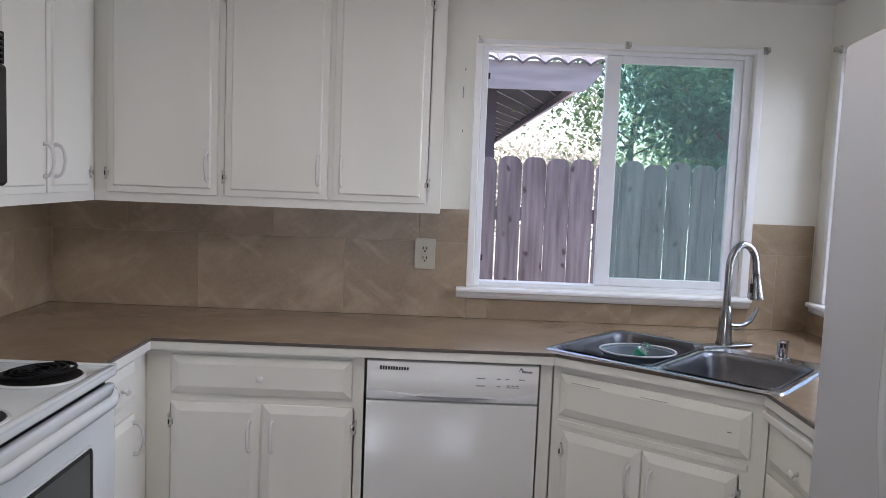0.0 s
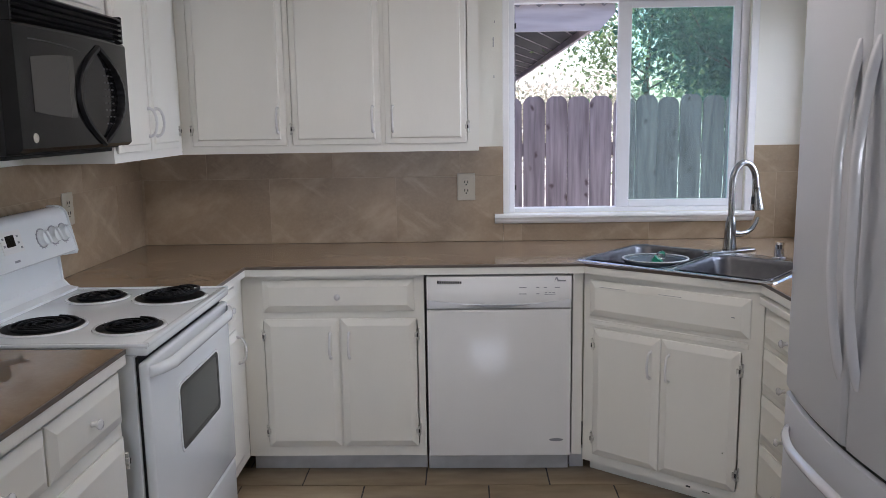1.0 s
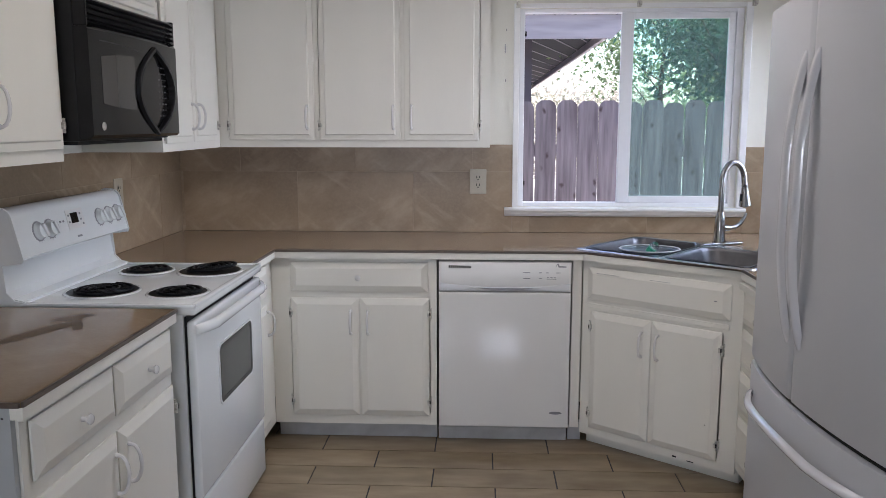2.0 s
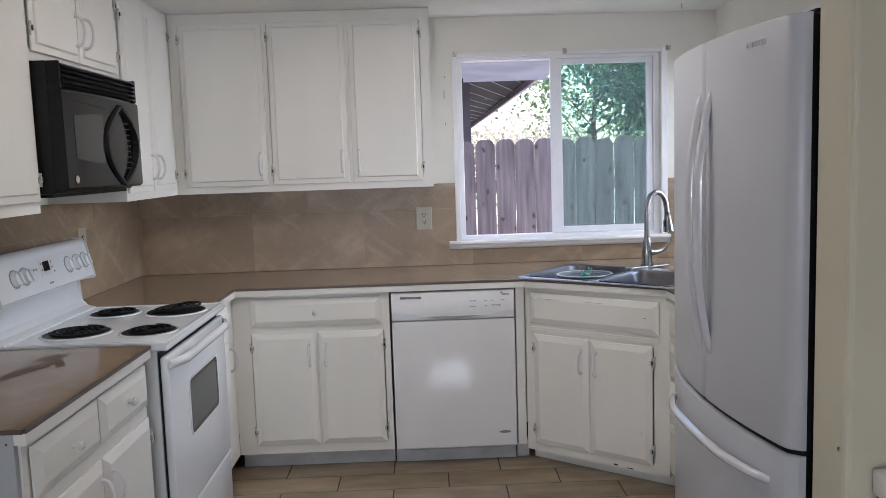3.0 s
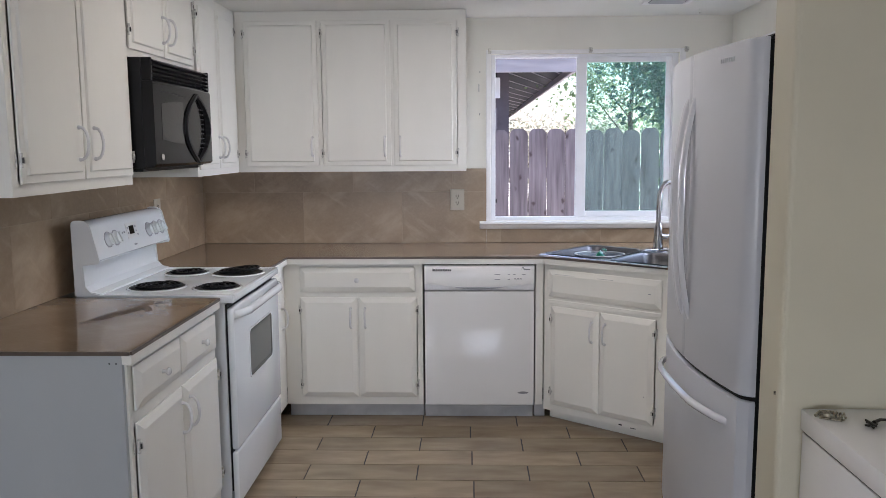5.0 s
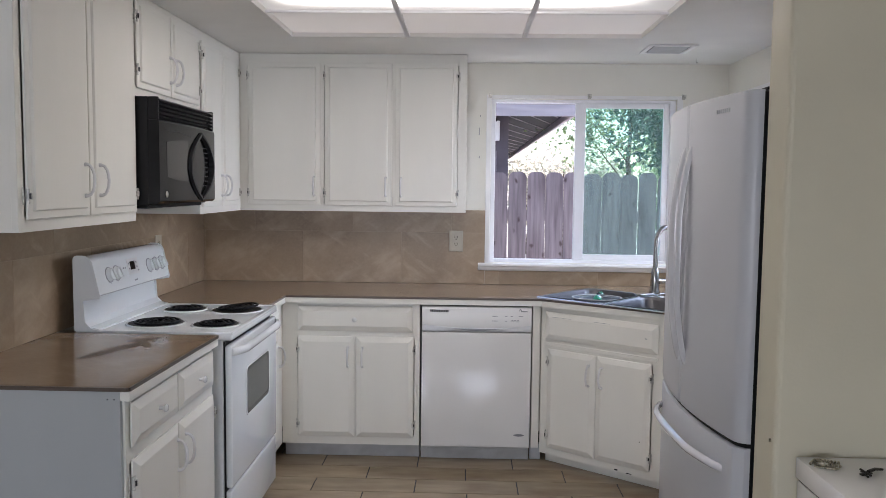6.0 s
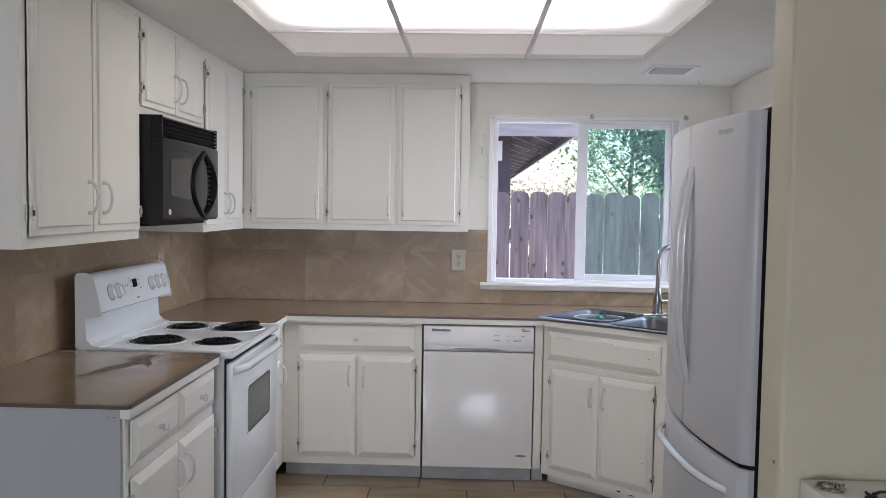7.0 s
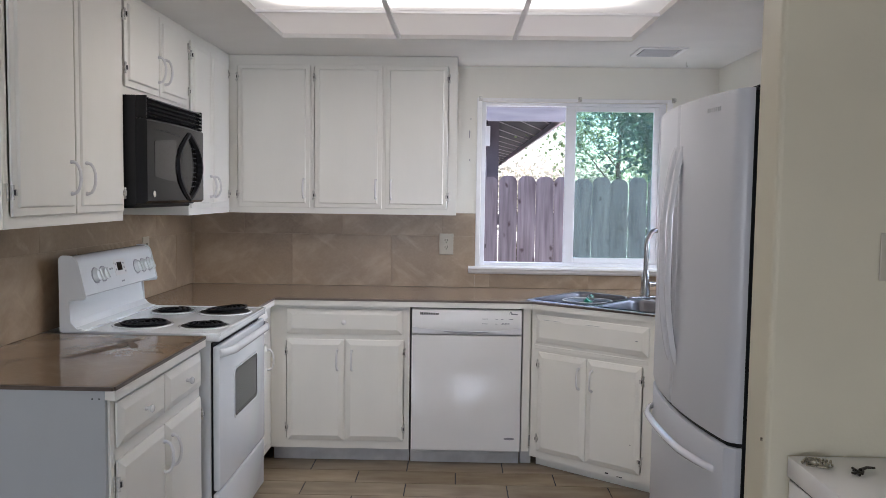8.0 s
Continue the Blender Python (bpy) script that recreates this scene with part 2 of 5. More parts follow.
# Basin steel: darker copy of STEEL, the bowls' shade put into its colour
SINKSTEEL = material("shaded_sink_steel", (0.14, 0.14, 0.15), 0.36, metal=1.0, scale=25, vary=0.12, bump=0.05, bscale=200)
CHROME = plain("polished_chrome", (0.75, 0.75, 0.76), 0.12, metal=1.0)
NICKEL = material("old_nickel", (0.55, 0.53, 0.48), 0.36, metal=1.0, scale=60, vary=0.3)
BRASS = material("tarnished_brass", (0.20, 0.165, 0.10), 0.42, metal=0.6, scale=140, vary=0.8, colour2=(0.55, 0.50, 0.38))
IRON = material("dark_oiled_iron", (0.06, 0.055, 0.05), 0.4, metal=0.7, scale=120, vary=0.6)
IVORY = material("ivory_plastic", (0.48, 0.435, 0.345), 0.35, scale=30, vary=0.03)
DARK = plain("dark_slot", (0.02, 0.02, 0.02), 0.6)
INK = plain("grey_print", (0.22, 0.23, 0.25), 0.5)
KEYPRINT = plain("dim_keypad_print", (0.05, 0.05, 0.052), 0.5)
GREEN = plain("green_plastic", (0.03, 0.33, 0.20), 0.3)
CLEAR = glass("clear_plastic", (0.90, 0.93, 0.94), 0.8)
CLOUDY = material("cloudy_plastic", (0.20, 0.24, 0.28), 0.22, scale=15, vary=0.08, coat=0.4)
PANE = glass("tinted_screened_pane", (0.75, 0.90, 0.85), 0.35, 0.09)
PANE2 = glass("clear_pane", (0.93, 0.95, 0.96), 0.4)
FENCE = cedar("weathered_cedar", (0.142, 0.116, 0.134), (0.250, 0.215, 0.240), (0.045, 0.026, 0.028))
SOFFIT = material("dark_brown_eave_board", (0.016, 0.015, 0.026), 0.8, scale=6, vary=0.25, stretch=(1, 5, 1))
BATTEN = material("pale_worn_batten", (0.34, 0.30, 0.34), 0.7, scale=9, vary=0.2)
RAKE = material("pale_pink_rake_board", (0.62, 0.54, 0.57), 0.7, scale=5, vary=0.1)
FASCIA = material("faded_lilac_fascia", (0.40, 0.345, 0.345), 0.7, scale=5, vary=0.16, stretch=(0.4, 1, 3), bump=0.2, bscale=25)
ROOFTILE = material("grey_roof_tile", (0.19, 0.175, 0.19), 0.8, scale=8, vary=0.25)
SIDING = material("grey_lilac_siding", (0.22, 0.195, 0.225), 0.8, scale=6, vary=0.2)
HOUSE = material("dark_brown_siding", (0.10, 0.085, 0.10), 0.8, scale=5, vary=0.25)
GROUND = material("pale_concrete_ground", (0.40, 0.38, 0.36), 0.9, scale=3, vary=0.12, bump=0.3, bscale=40)
BARK = material("grey_brown_bark", (0.13, 0.10, 0.075), 0.9, scale=6, vary=0.3, bump=0.6, bscale=30, stretch=(3, 3, 0.6))
WATER = material("dull_wet_film", (0.15, 0.108, 0.070), 0.5, scale=25, vary=0.12)


def leafy(name, c1, c2):
    m = bpy.data.materials.new(name)
    m.use_nodes = True
    t, l = m.node_tree.nodes, m.node_tree.links
    b = t["Principled BSDF"]
    g, r, tl, mx = (t.new("ShaderNode" + k) for k in ("NewGeometry", "ValToRGB", "BsdfTranslucent", "MixShader"))
    r.color_ramp.elements[0].color, r.color_ramp.elements[1].color = (*c1, 1), (*c2, 1)
    l.new(g.outputs["Random Per Island"], r.inputs[0])
    l.new(r.outputs[0], b.inputs["Base Color"]), l.new(r.outputs[0], tl.inputs[0])
    b.inputs["Roughness"].default_value = 0.45
    mx.inputs[0].default_value = 0.5
    l.new(b.outputs[0], mx.inputs[1]), l.new(tl.outputs[0], mx.inputs[2])
    l.new(mx.outputs[0], t["Material Output"].inputs[0])
    return m


# LEAF_SUN and LEAF_PALE: washed-out sunlight on the foliage is put into the colour
LEAF_SUN = leafy("sunlit_leaf", (0.16, 0.25, 0.11), (0.33, 0.42, 0.24))
LEAF_PALE = leafy("sun_washed_leaf", (0.27, 0.27, 0.19), (0.46, 0.41, 0.35))
LEAF_DARK = leafy("deep_green_leaf", (0.045, 0.12, 0.092), (0.11, 0.23, 0.165))

# ---- mesh helpers ----


def part(name, bm, mat, parent=None, label=""):
    me = bpy.data.meshes.new(name)
    bmesh.ops.recalc_face_normals(bm, faces=bm.faces)
    bm.to_mesh(me)
    bm.free()
    me.materials.append(mat)
    ob = new(name, me)
    ob.parent = parent
    if label:
        ob["label"] = label
    return ob


def smooth(ob, angle=40):
    ob.data.shade_smooth()
    ob.data.set_sharp_from_angle(angle=radians(angle))
    return ob


def thing(name, m, label, category, group="", kind=""):
    ob = new(name)
    ob.matrix_world = m
    ob.empty_display_size = 0.05
    return tagged(ob, label, category, group, kind)


def bx(bm, x0, y0, z0, x1, y1, z1, bev=0.0, seg=2):
    r = bmesh.ops.create_cube(bm, size=1, matrix=Matrix.LocRotScale(((x0 + x1) / 2, (y0 + y1) / 2, (z0 + z1) / 2), None, (abs(x1 - x0), abs(y1 - y0), abs(z1 - z0))))
    if bev:
        es = {e for v in r["verts"] for e in v.link_edges}
        bmesh.ops.bevel(bm, geom=list(es), offset=bev, segments=seg, profile=0.5, affect="EDGES")
    return bm


def box(*a, **k):
    return bx(bmesh.new(), *a, **k)


def prism(bm, pts, axis, a, b):
    """A closed outline of (u, v) pulled along an axis from a to b. axis x: (y, z); y: (x, z); z: (x, y)."""
    def at(u, v, w):
        return {"x": (w, u, v), "y": (u, w, v), "z": (u, v, w)}[axis]
    lo = [bm.verts.new(at(u, v, a)) for u, v in pts]
    hi = [bm.verts.new(at(u, v, b)) for u, v in pts]
    n = len(pts)
    for i in range(n):
        bm.faces.new((lo[i], lo[(i + 1) % n], hi[(i + 1) % n], hi[i]))
    bm.faces.new(lo), bm.faces.new(hi[::-1])
    return bm


def rings(bm, loops, cap0=True, cap1=True):
    """Skin between closed loops of points of one length."""
    vs = [[bm.verts.new(p) for p in lp] for lp in loops]
    n = len(vs[0])
    for a, b in zip(vs, vs[1:]):
        for i in range(n):
            bm.faces.new((a[i], a[(i + 1) % n], b[(i + 1) % n], b[i]))
    if cap0:
        bm.faces.new(vs[0][::-1])
    if cap1:
        bm.faces.new(vs[-1])
    return bm


def tube(bm, pts, r, n=10, flat=1.0):
    pts = [Vector(p) for p in pts]
    loops = []
    up = Vector((0, 0, 1))
    ref = None
    for i, p in enumerate(pts):
        d = (pts[min(i + 1, len(pts) - 1)] - pts[max(i - 1, 0)]).normalized()
        if ref is None:
            ref = d.orthogonal().normalized() if abs(d.dot(up)) > 0.9 else d.cross(up).normalized()
        ref = (ref - d * ref.dot(d)).normalized()
        o = d.cross(ref)
        rr = r[i] if isinstance(r, (list, tuple)) else r
        loops.append([p + ref * (math.cos(2 * math.pi * k / n) * rr) + o * (math.sin(2 * math.pi * k / n) * rr * flat) for k in range(n)])
    return rings(bm, loops)


def lathe(bm, profile, m=Matrix(), n=20):
    """Profile of (radius, height), turned round z, laid by m."""
    loops = [[m @ Vector((max(r, 1e-4) * math.cos(2 * math.pi * k / n), max(r, 1e-4) * math.sin(2 * math.pi * k / n), h)) for k in range(n)] for r, h in profile]
    return rings(bm, loops)


def rect(u0, u1, z0, z1, y, d=0.0):
    return [(u0 + d, y, z0 + d), (u1 - d, y, z0 + d), (u1 - d, y, z1 - d), (u0 + d, y, z1 - d)]


def rrect(u0, u1, v0, v1, r, n=4):
    out = []
    for cx, cy, a0 in ((u1 - r, v0 + r, -90), (u1 - r, v1 - r, 0), (u0 + r, v1 - r, 90), (u0 + r, v0 + r, 180)):
        for k in range(n + 1):
            a = radians(a0 + 90 * k / n)
            out.append((cx + r * math.cos(a), cy + r * math.sin(a)))
    return out


# ---- cabinet kit: x along the width, front at y = 0 facing -y, z from the floor ----


def raised_front(u0, u1, z0, z1, style):
    bm = bmesh.new()
    if style == "step":
        lp = [rect(u0, u1, z0, z1, -0.003), rect(u0, u1, z0, z1, -0.009), rect(u0, u1, z0, z1, -0.011, 0.002), rect(u0, u1, z0, z1, -0.012, 0.024), rect(u0, u1, z0, z1, -0.019, 0.028), rect(u0, u1, z0, z1, -0.020, 0.030)]
    else:
        lp = [rect(u0, u1, z0, z1, -0.003), rect(u0, u1, z0, z1, -0.008), rect(u0, u1, z0, z1, -0.010, 0.003), rect(u0, u1, z0, z1, -0.019, 0.026), rect(u0, u1, z0, z1, -0.020, 0.029)]
    return rings(bm, lp)


def add_pull(parent, u, z, y=-0.019, h=0.105):
    bm = bmesh.new()
    pts = [(u, y + 0.003, z - h / 2), (u, y - 0.006, z - h / 2)]
    for k in range(9):
        a = math.pi * k / 8
        pts.append((u, y - 0.010 - 0.024 * math.sin(a), z - h / 2 * math.cos(a)))
    pts += [(u, y - 0.006, z + h / 2), (u, y + 0.003, z + h / 2)]
    tube(bm, pts, [0.0075, 0.0065] + [0.0052] * 9 + [0.0065, 0.0075], 8)
    smooth(part("handle", bm, HANDLE, parent, "white curved bow handle"))


def add_knob(parent, u, z, y=-0.020):
    bm = bmesh.new()
    m = Matrix.Translation((u, y, z)) @ Matrix.Rotation(radians(90), 4, "X")
    lathe(bm, [(0.007, -0.001), (0.0055, 0.010), (0.012, 0.018), (0.0135, 0.022), (0.010, 0.026), (0.002, 0.028)], m, 14)
    smooth(part("knob", bm, HANDLE, parent, "small round white knob"), 60)


def add_hinge(parent, u, z, side):
    bm = bmesh.new()
    bx(bm, u - 0.003 + side * 0.009, -0.004, z - 0.026, u + 0.003 + side * 0.009, 0, z + 0.026, 0.001)
    bx(bm, u - 0.005 - side * 0.004, -0.0215, z - 0.010, u + 0.005 - side * 0.004, -0.011, z + 0.010, 0.001)
    tube(bm, [(u + side * 0.003, -0.013, z - 0.022), (u + side * 0.003, -0.013, z + 0.022)], 0.0055, 8)
    for dz in (-0.018, 0.018):
        lathe(bm, [(0.003, 0), (0.0025, 0.0015)], Matrix.Translation((u + side * 0.011, -0.004, z + dz)) @ Matrix.Rotation(radians(90), 4, "X"), 8)
    h = smooth(part("hinge", bm, HINGE, parent, "worn painted metal hinge"))
    part("pin", tube(bmesh.new(), [(u + side * 0.003, -0.0192, z - 0.008), (u + side * 0.003, -0.0192, z + 0.008)], 0.0035, 6), DARK, h, "dark bare hinge pin")


HINGE = material("worn_painted_hinge", (0.60, 0.585, 0.54), 0.37, metal=0.15, scale=90, vary=0.35)


def face_frame(w, z0, z1, holes, t=0.020):
    """A front plate with openings behind the doors and drawers: stiles and rails with real edges."""
    us = sorted({0.0, w, *(u for h in holes for u in h[:2])})
    zs = sorted({z0, z1, *(z for h in holes for z in h[2:])})
    bm = bmesh.new()
    grid = {}

    def v(u, y, z):
        if (u, y, z) not in grid:
            grid[(u, y, z)] = bm.verts.new((u, y, z))
        return grid[(u, y, z)]

    def solid(i, k):
        if not (0 <= i < len(us) - 1 and 0 <= k < len(zs) - 1):
            return False
        u, z = (us[i] + us[i + 1]) / 2, (zs[k] + zs[k + 1]) / 2
        return not any(h[0] < u < h[1] and h[2] < z < h[3] for h in holes)

    for i in range(len(us) - 1):
        for k in range(len(zs) - 1):
            if not solid(i, k):
                continue
            a, b, c, d = us[i], us[i + 1], zs[k], zs[k + 1]
            bm.faces.new((v(a, 0, c), v(b, 0, c), v(b, 0, d), v(a, 0, d)))
            bm.faces.new((v(a, t, d), v(b, t, d), v(b, t, c), v(a, t, c)))
            for near, p, q in ((solid(i - 1, k), (a, d), (a, c)), (solid(i + 1, k), (b, c), (b, d)), (solid(i, k - 1), (a, c), (b, c)), (solid(i, k + 1), (b, d), (a, d))):
                if not near:
                    bm.faces.new((v(p[0], 0, p[1]), v(p[0], t, p[1]), v(q[0], t, q[1]), v(q[0], 0, q[1])))
    return bm


def cabinet(m, label, w, depth, z0, z1, doors=(), drawers=(), toe=0.0, style="bevel", group="", toe_mat=None, inset=0.034, hollow=False):
    """doors: (u0, u1, z0, z1, side of the pull: -1 left, 1 right, pull height). drawers: (u0, u1, z0, z1)."""
    c = thing("kitchen_cabinet", m, label, "cabinet", group)
    lip, gap = 0.010, 0.0045
    holes = [(u0 - gap if side > 0 else u0 + lip, u1 - lip if side > 0 else u1 + gap, a + lip, b - lip) for u0, u1, a, b, side, hz in doors]
    holes += [(u0 + lip, u1 - lip, a + lip, b - lip) for u0, u1, a, b in drawers]
    part("face_frame", face_frame(w, z0 + toe, z1, holes), WHITE, c)
    if hollow:  # low sides and a bottom, open under the bowls
        for u in (0, w - 0.018):
            part("side_panel", box(u, 0.0202, z0 + toe, u + 0.018, depth, z1 - 0.20), WHITE, c)
        part("bottom_panel", box(0.0181, 0.0202, z0 + toe, w - 0.0181, depth, z0 + toe + 0.018), WHITE, c)
        part("back_panel", box(0.0181, depth + 0.0005, z0 + toe, w - 0.0181, depth + 0.006, z1 - 0.20), WHITE, c)
    else:
        sides = bmesh.new()
        for u in (0, w - 0.016):
            bx(sides, u, 0.0202, z0 + toe, u + 0.016, depth, z1)
        bx(sides, 0.0161, depth - 0.008, z0 + toe, w - 0.0161, depth, z1)
        for z in (z0 + toe, z1 - 0.016):
            bx(sides, 0.0161, 0.0202, z, w - 0.0161, depth - 0.0081, z + 0.016)
        part("body", sides, WHITE, c)
    if toe:
        part("toe_kick", box(0.002, 0.065, 0.0, w - 0.002, depth - 0.01, toe - 0.001), toe_mat or TOEGREY, c, "scuffed grey painted toe kick")
    for u0, u1, a, b, side, hz in doors:
        d = part("door", raised_front(u0, u1, a, b, style), WHITE, c)
        add_pull(d, u1 - inset if side > 0 else u0 + inset, hz)
        hu = u0 if side > 0 else u1
        for z in (a + 0.07, b - 0.07):
            add_hinge(d, hu, z, -1 if side > 0 else 1)
    for u0, u1, a, b in drawers:
        d = part("drawer_front", raised_front(u0, u1, a, b, "bevel"), WHITE, c)
        add_knob(d, (u0 + u1) / 2, (a + b) / 2)
    return c


# ---- structure: back wall y = 0, left wall x = 0, right wall x = 3.19 ----
CZ = 2.25
XR = 3.19


def structure(name, bm, mat, label, category):
    return tagged(part(name, bm, mat), label, category, kind="structure")


def wall_with_hole(axis, face, thick, a0, a1, z0, z1, h0, h1, hz0, hz1):
    """A wall in the plane axis = face with one opening h0..h1, hz0..hz1."""
    bm = bmesh.new()

    def b(u0, u1, w0, w1):
        if axis == "y":
            bx(bm, u0, face, w0, u1, face + thick, w1)
        else:
            bx(bm, face, u0, w0, face + thick, u1, w1)
    b(a0, h0, z0, z1), b(h1, a1, z0, z1), b(h0, h1, z0, hz0), b(h0, h1, hz1, z1)
    return bm


WX0, WX1, WZ0, WZ1 = 1.775, 2.885, 1.045, 2.038
structure("wall_north", wall_with_hole("y", 0, 0.14, -0.12, XR + 0.12, -0.1, CZ + 0.3, WX0, WX1, WZ0, WZ1), WALL, "cream painted kitchen wall with window opening", "wall")
structure("wall_east", wall_with_hole("x", XR, 0.12, -2.60, 0.0, -0.1, CZ + 0.3, -1.25, -0.13, WZ0, WZ1), WALL, "cream painted kitchen wall with side window opening", "wall")
structure("wall_west", box(-0.12, -7.5, -0.1, 0, 0, CZ + 0.3), WALL, "cream painted long wall", "wall")
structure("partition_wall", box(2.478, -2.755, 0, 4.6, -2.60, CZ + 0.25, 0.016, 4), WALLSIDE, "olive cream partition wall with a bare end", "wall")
structure("wall_east_rear", box(4.6, -7.5, -0.1, 4.72, -2.60, CZ + 0.3), WALL, "cream painted rear room wall", "wall")
# rear wall's two openings are assumed, made for the added lamps
bm = bmesh.new()
for u0, u1, a, b in ((-0.12, 4.72, -0.1, 0.99), (-0.12, 4.72, 1.51, CZ + 0.3), (-0.12, 0.36, 0.99, 1.51), (1.04, 1.62, 0.99, 1.51), (2.10, 4.72, 0.99, 1.51)):
    bx(bm, u0, -7.62, a, u1, -7.50, b)
structure("wall_south", bm, WALL, "unseen cream rear wall with two assumed window openings", "wall")
structure("floor_slab", box(-0.12, -7.62, -0.12, 4.72, 0.14, -0.004), GROUT, "dark grout bed under the floor tiles", "floor")

# ceiling with the light's opening
LX0, LX1, LY0, LY1 = 0.745, 2.49, -1.99, -0.83
bm = bmesh.new()
bx(bm, -0.12, LY1, CZ, XR + 0.12, 0.14, CZ + 0.12), bx(bm, -0.12, -7.62, CZ, 4.72, LY0, CZ + 0.12)
bx(bm, -0.12, LY0, CZ, LX0, LY1, CZ + 0.12), bx(bm, LX1, LY0, CZ, XR + 0.12, LY1, CZ + 0.12)
structure("ceiling", bm, CEIL, "white painted textured ceiling", "ceiling")

# luminous ceiling light: frame, crossbars and plastic panels
lt = thing("ceiling_light", pose(0, 0, 0), "lit fluorescent ceiling light with ribbed plastic panels", "ceiling light")
part("housing", box(LX0 - 0.02, LY0 - 0.02, CZ + 0.125, LX1 + 0.02, LY1 + 0.02, CZ + 0.16), TRIM, lt)
LW = (LX1 - LX0) / 3
for k in (1, 2):
    part("crossbar", box(LX0 + LW * k - 0.012, LY0, CZ + 0.001, LX0 + LW * k + 0.012, LY1, CZ + 0.016, 0.002), TRIM, lt)
part("crossbar", box(LX0, -1.383, CZ + 0.003, LX1, -1.367, CZ + 0.015, 0.002), TRIM, lt)
GLOW = glowing("lit_ribbed_panel", (1.0, 0.94, 0.85), PANEL_GLOW, ((0, 0.76, 1.02), (0, 2.44, 2.00), (1, -1.37, -1.66)))
DIMGLOW = glowing("faintly_lit_panel", (1.0, 0.87, 0.76), PANEL_GLOW * 0.032)
for k in range(3):
    u0, u1 = LX0 + LW * k + 0.005, LX0 + LW * (k + 1) - 0.005
    part("panel", box(u0, LY0 + 0.005, CZ + 0.02, u1, -1.378, CZ + 0.026), GLOW, lt, "brightly lit plastic panel")
    part("panel", box(u0, -1.372, CZ + 0.02, u1, LY1 - 0.004, CZ + 0.026), DIMGLOW, lt, "dim plastic panel beyond the tubes")

# ceiling vent
vt = thing("ceiling_vent", pose(2.69, -0.55, CZ), "small white metal ceiling vent register", "vent")
bm = bmesh.new()
for a in ((-0.125, -0.13, 0.125, -0.105), (-0.125, 0.105, 0.125, 0.13), (-0.125, -0.105, -0.10, 0.105), (0.10, -0.105, 0.125, 0.105)):
    bx(bm, a[0], a[1], -0.008, a[2], a[3], -0.0005, 0.002)
part("frame", bm, TRIM, vt)
part("backing", box(-0.1, -0.105, -0.002, 0.1, 0.105, -0.0006), DARK, vt)
for k in range(9):
    bm = bmesh.new()
    y = -0.095 + k * 0.0235
    prism(bm, [(y, -0.003), (y + 0.014, -0.009), (y + 0.0155, -0.008), (y + 0.0015, -0.002)], "x", -0.090, 0.090)
    part("slat", bm, GREY, vt)

# Unseen eaves, added to stop direct sun entering the two windows
structure("sun_block_eave", box(-0.6, 0.141, 2.46, 4.1, 0.52, 2.56), TRIM, "unseen white eave added to keep sun out of the window", "eave")
structure("sun_block_eave_side", box(XR + 0.121, -2.6, 2.46, 3.75, 0.140, 2.56), TRIM, "unseen white eave added to keep sun out of the side window", "eave")

# ---- windows ----


def window(name, m, w, label, slid):
    """Sliding window in an opening 0..w at heights WZ0..WZ1; room side is -y."""
    win = thing(name, m, label, "window", kind="structure")
    h0, h1 = WZ0, WZ1
    bm = bmesh.new()
    bx(bm, 0, 0.02, h0, 0.027, 0.09, h1, 0.003), bx(bm, w - 0.035, 0.02, h0, w, 0.09, h1, 0.003)
    bx(bm, 0.027, 0.02, h1 - 0.018, w - 0.035, 0.09, h1, 0.003), bx(bm, 0.027, 0.02, h0, w - 0.035, 0.09, h0 + 0.020, 0.003)
    part("window_frame", bm, VINYL, win)
    bm = bmesh.new()
    s0, s1, a, b = w * 0.460, w - 0.036, h0 + 0.021, h1 - 0.019
    for q in ((s0, a, s0 + 0.062, b), (s1 - 0.032, a, s1, b), (s0 + 0.062, a, s1 - 0.032, a + 0.034), (s0 + 0.062, b - 0.030, s1 - 0.032, b)):
        bx(bm, q[0], 0.028, q[1], q[2], 0.056, q[3], 0.003)
    part("sash", bm, VINYL, win)
    p = part("pane", box(s0 + 0.06, 0.040, a + 0.03, s1 - 0.03, 0.044, b - 0.028), PANE if slid else PANE2, win, "blue green tinted pane behind a screen")
    p.visible_shadow = False
    if not slid:
        q = part("pane", box(0.027, 0.066, h0 + 0.02, s0 + 0.03, 0.069, h1 - 0.018), PANE2, win)
        q.visible_shadow = False
    for z in (h0 + 0.12, h1 - 0.12):
        part("latch", box(0.0275, 0.03, z - 0.012, 0.036, 0.05, z + 0.012, 0.001), BLACKMATT, win, "small black stop")
    # casing, apron and stool
    bm = bmesh.new()
    bx(bm, -0.03, -0.014, h0, -0.001, -0.0005, h1 + 0.022, 0.003), bx(bm, w + 0.001, -0.014, h0, w + 0.035, -0.0005, h1 + 0.022, 0.003)
    bx(bm, -0.001, -0.014, h1 + 0.001, w + 0.001, -0.0005, h1 + 0.022, 0.003)
    part("casing", bm, TRIM, win)
    bm = bmesh.new()
    prism(bm, [(0.019, h0 - 0.001), (-0.045, h0 - 0.001), (-0.050, h0 - 0.006), (-0.050, h0 - 0.016), (-0.042, h0 - 0.021), (-0.035, h0 - 0.022), (-0.032, h0 - 0.034), (-0.022, h0 - 0.046), (-0.0005, h0 - 0.047), (-0.0005, h0 - 0.02), (0.019, h0 - 0.02)][::-1], "x", -0.07, w + 0.04)
    part("window_sill", bm, TRIM, win, "white moulded sill")
    return win


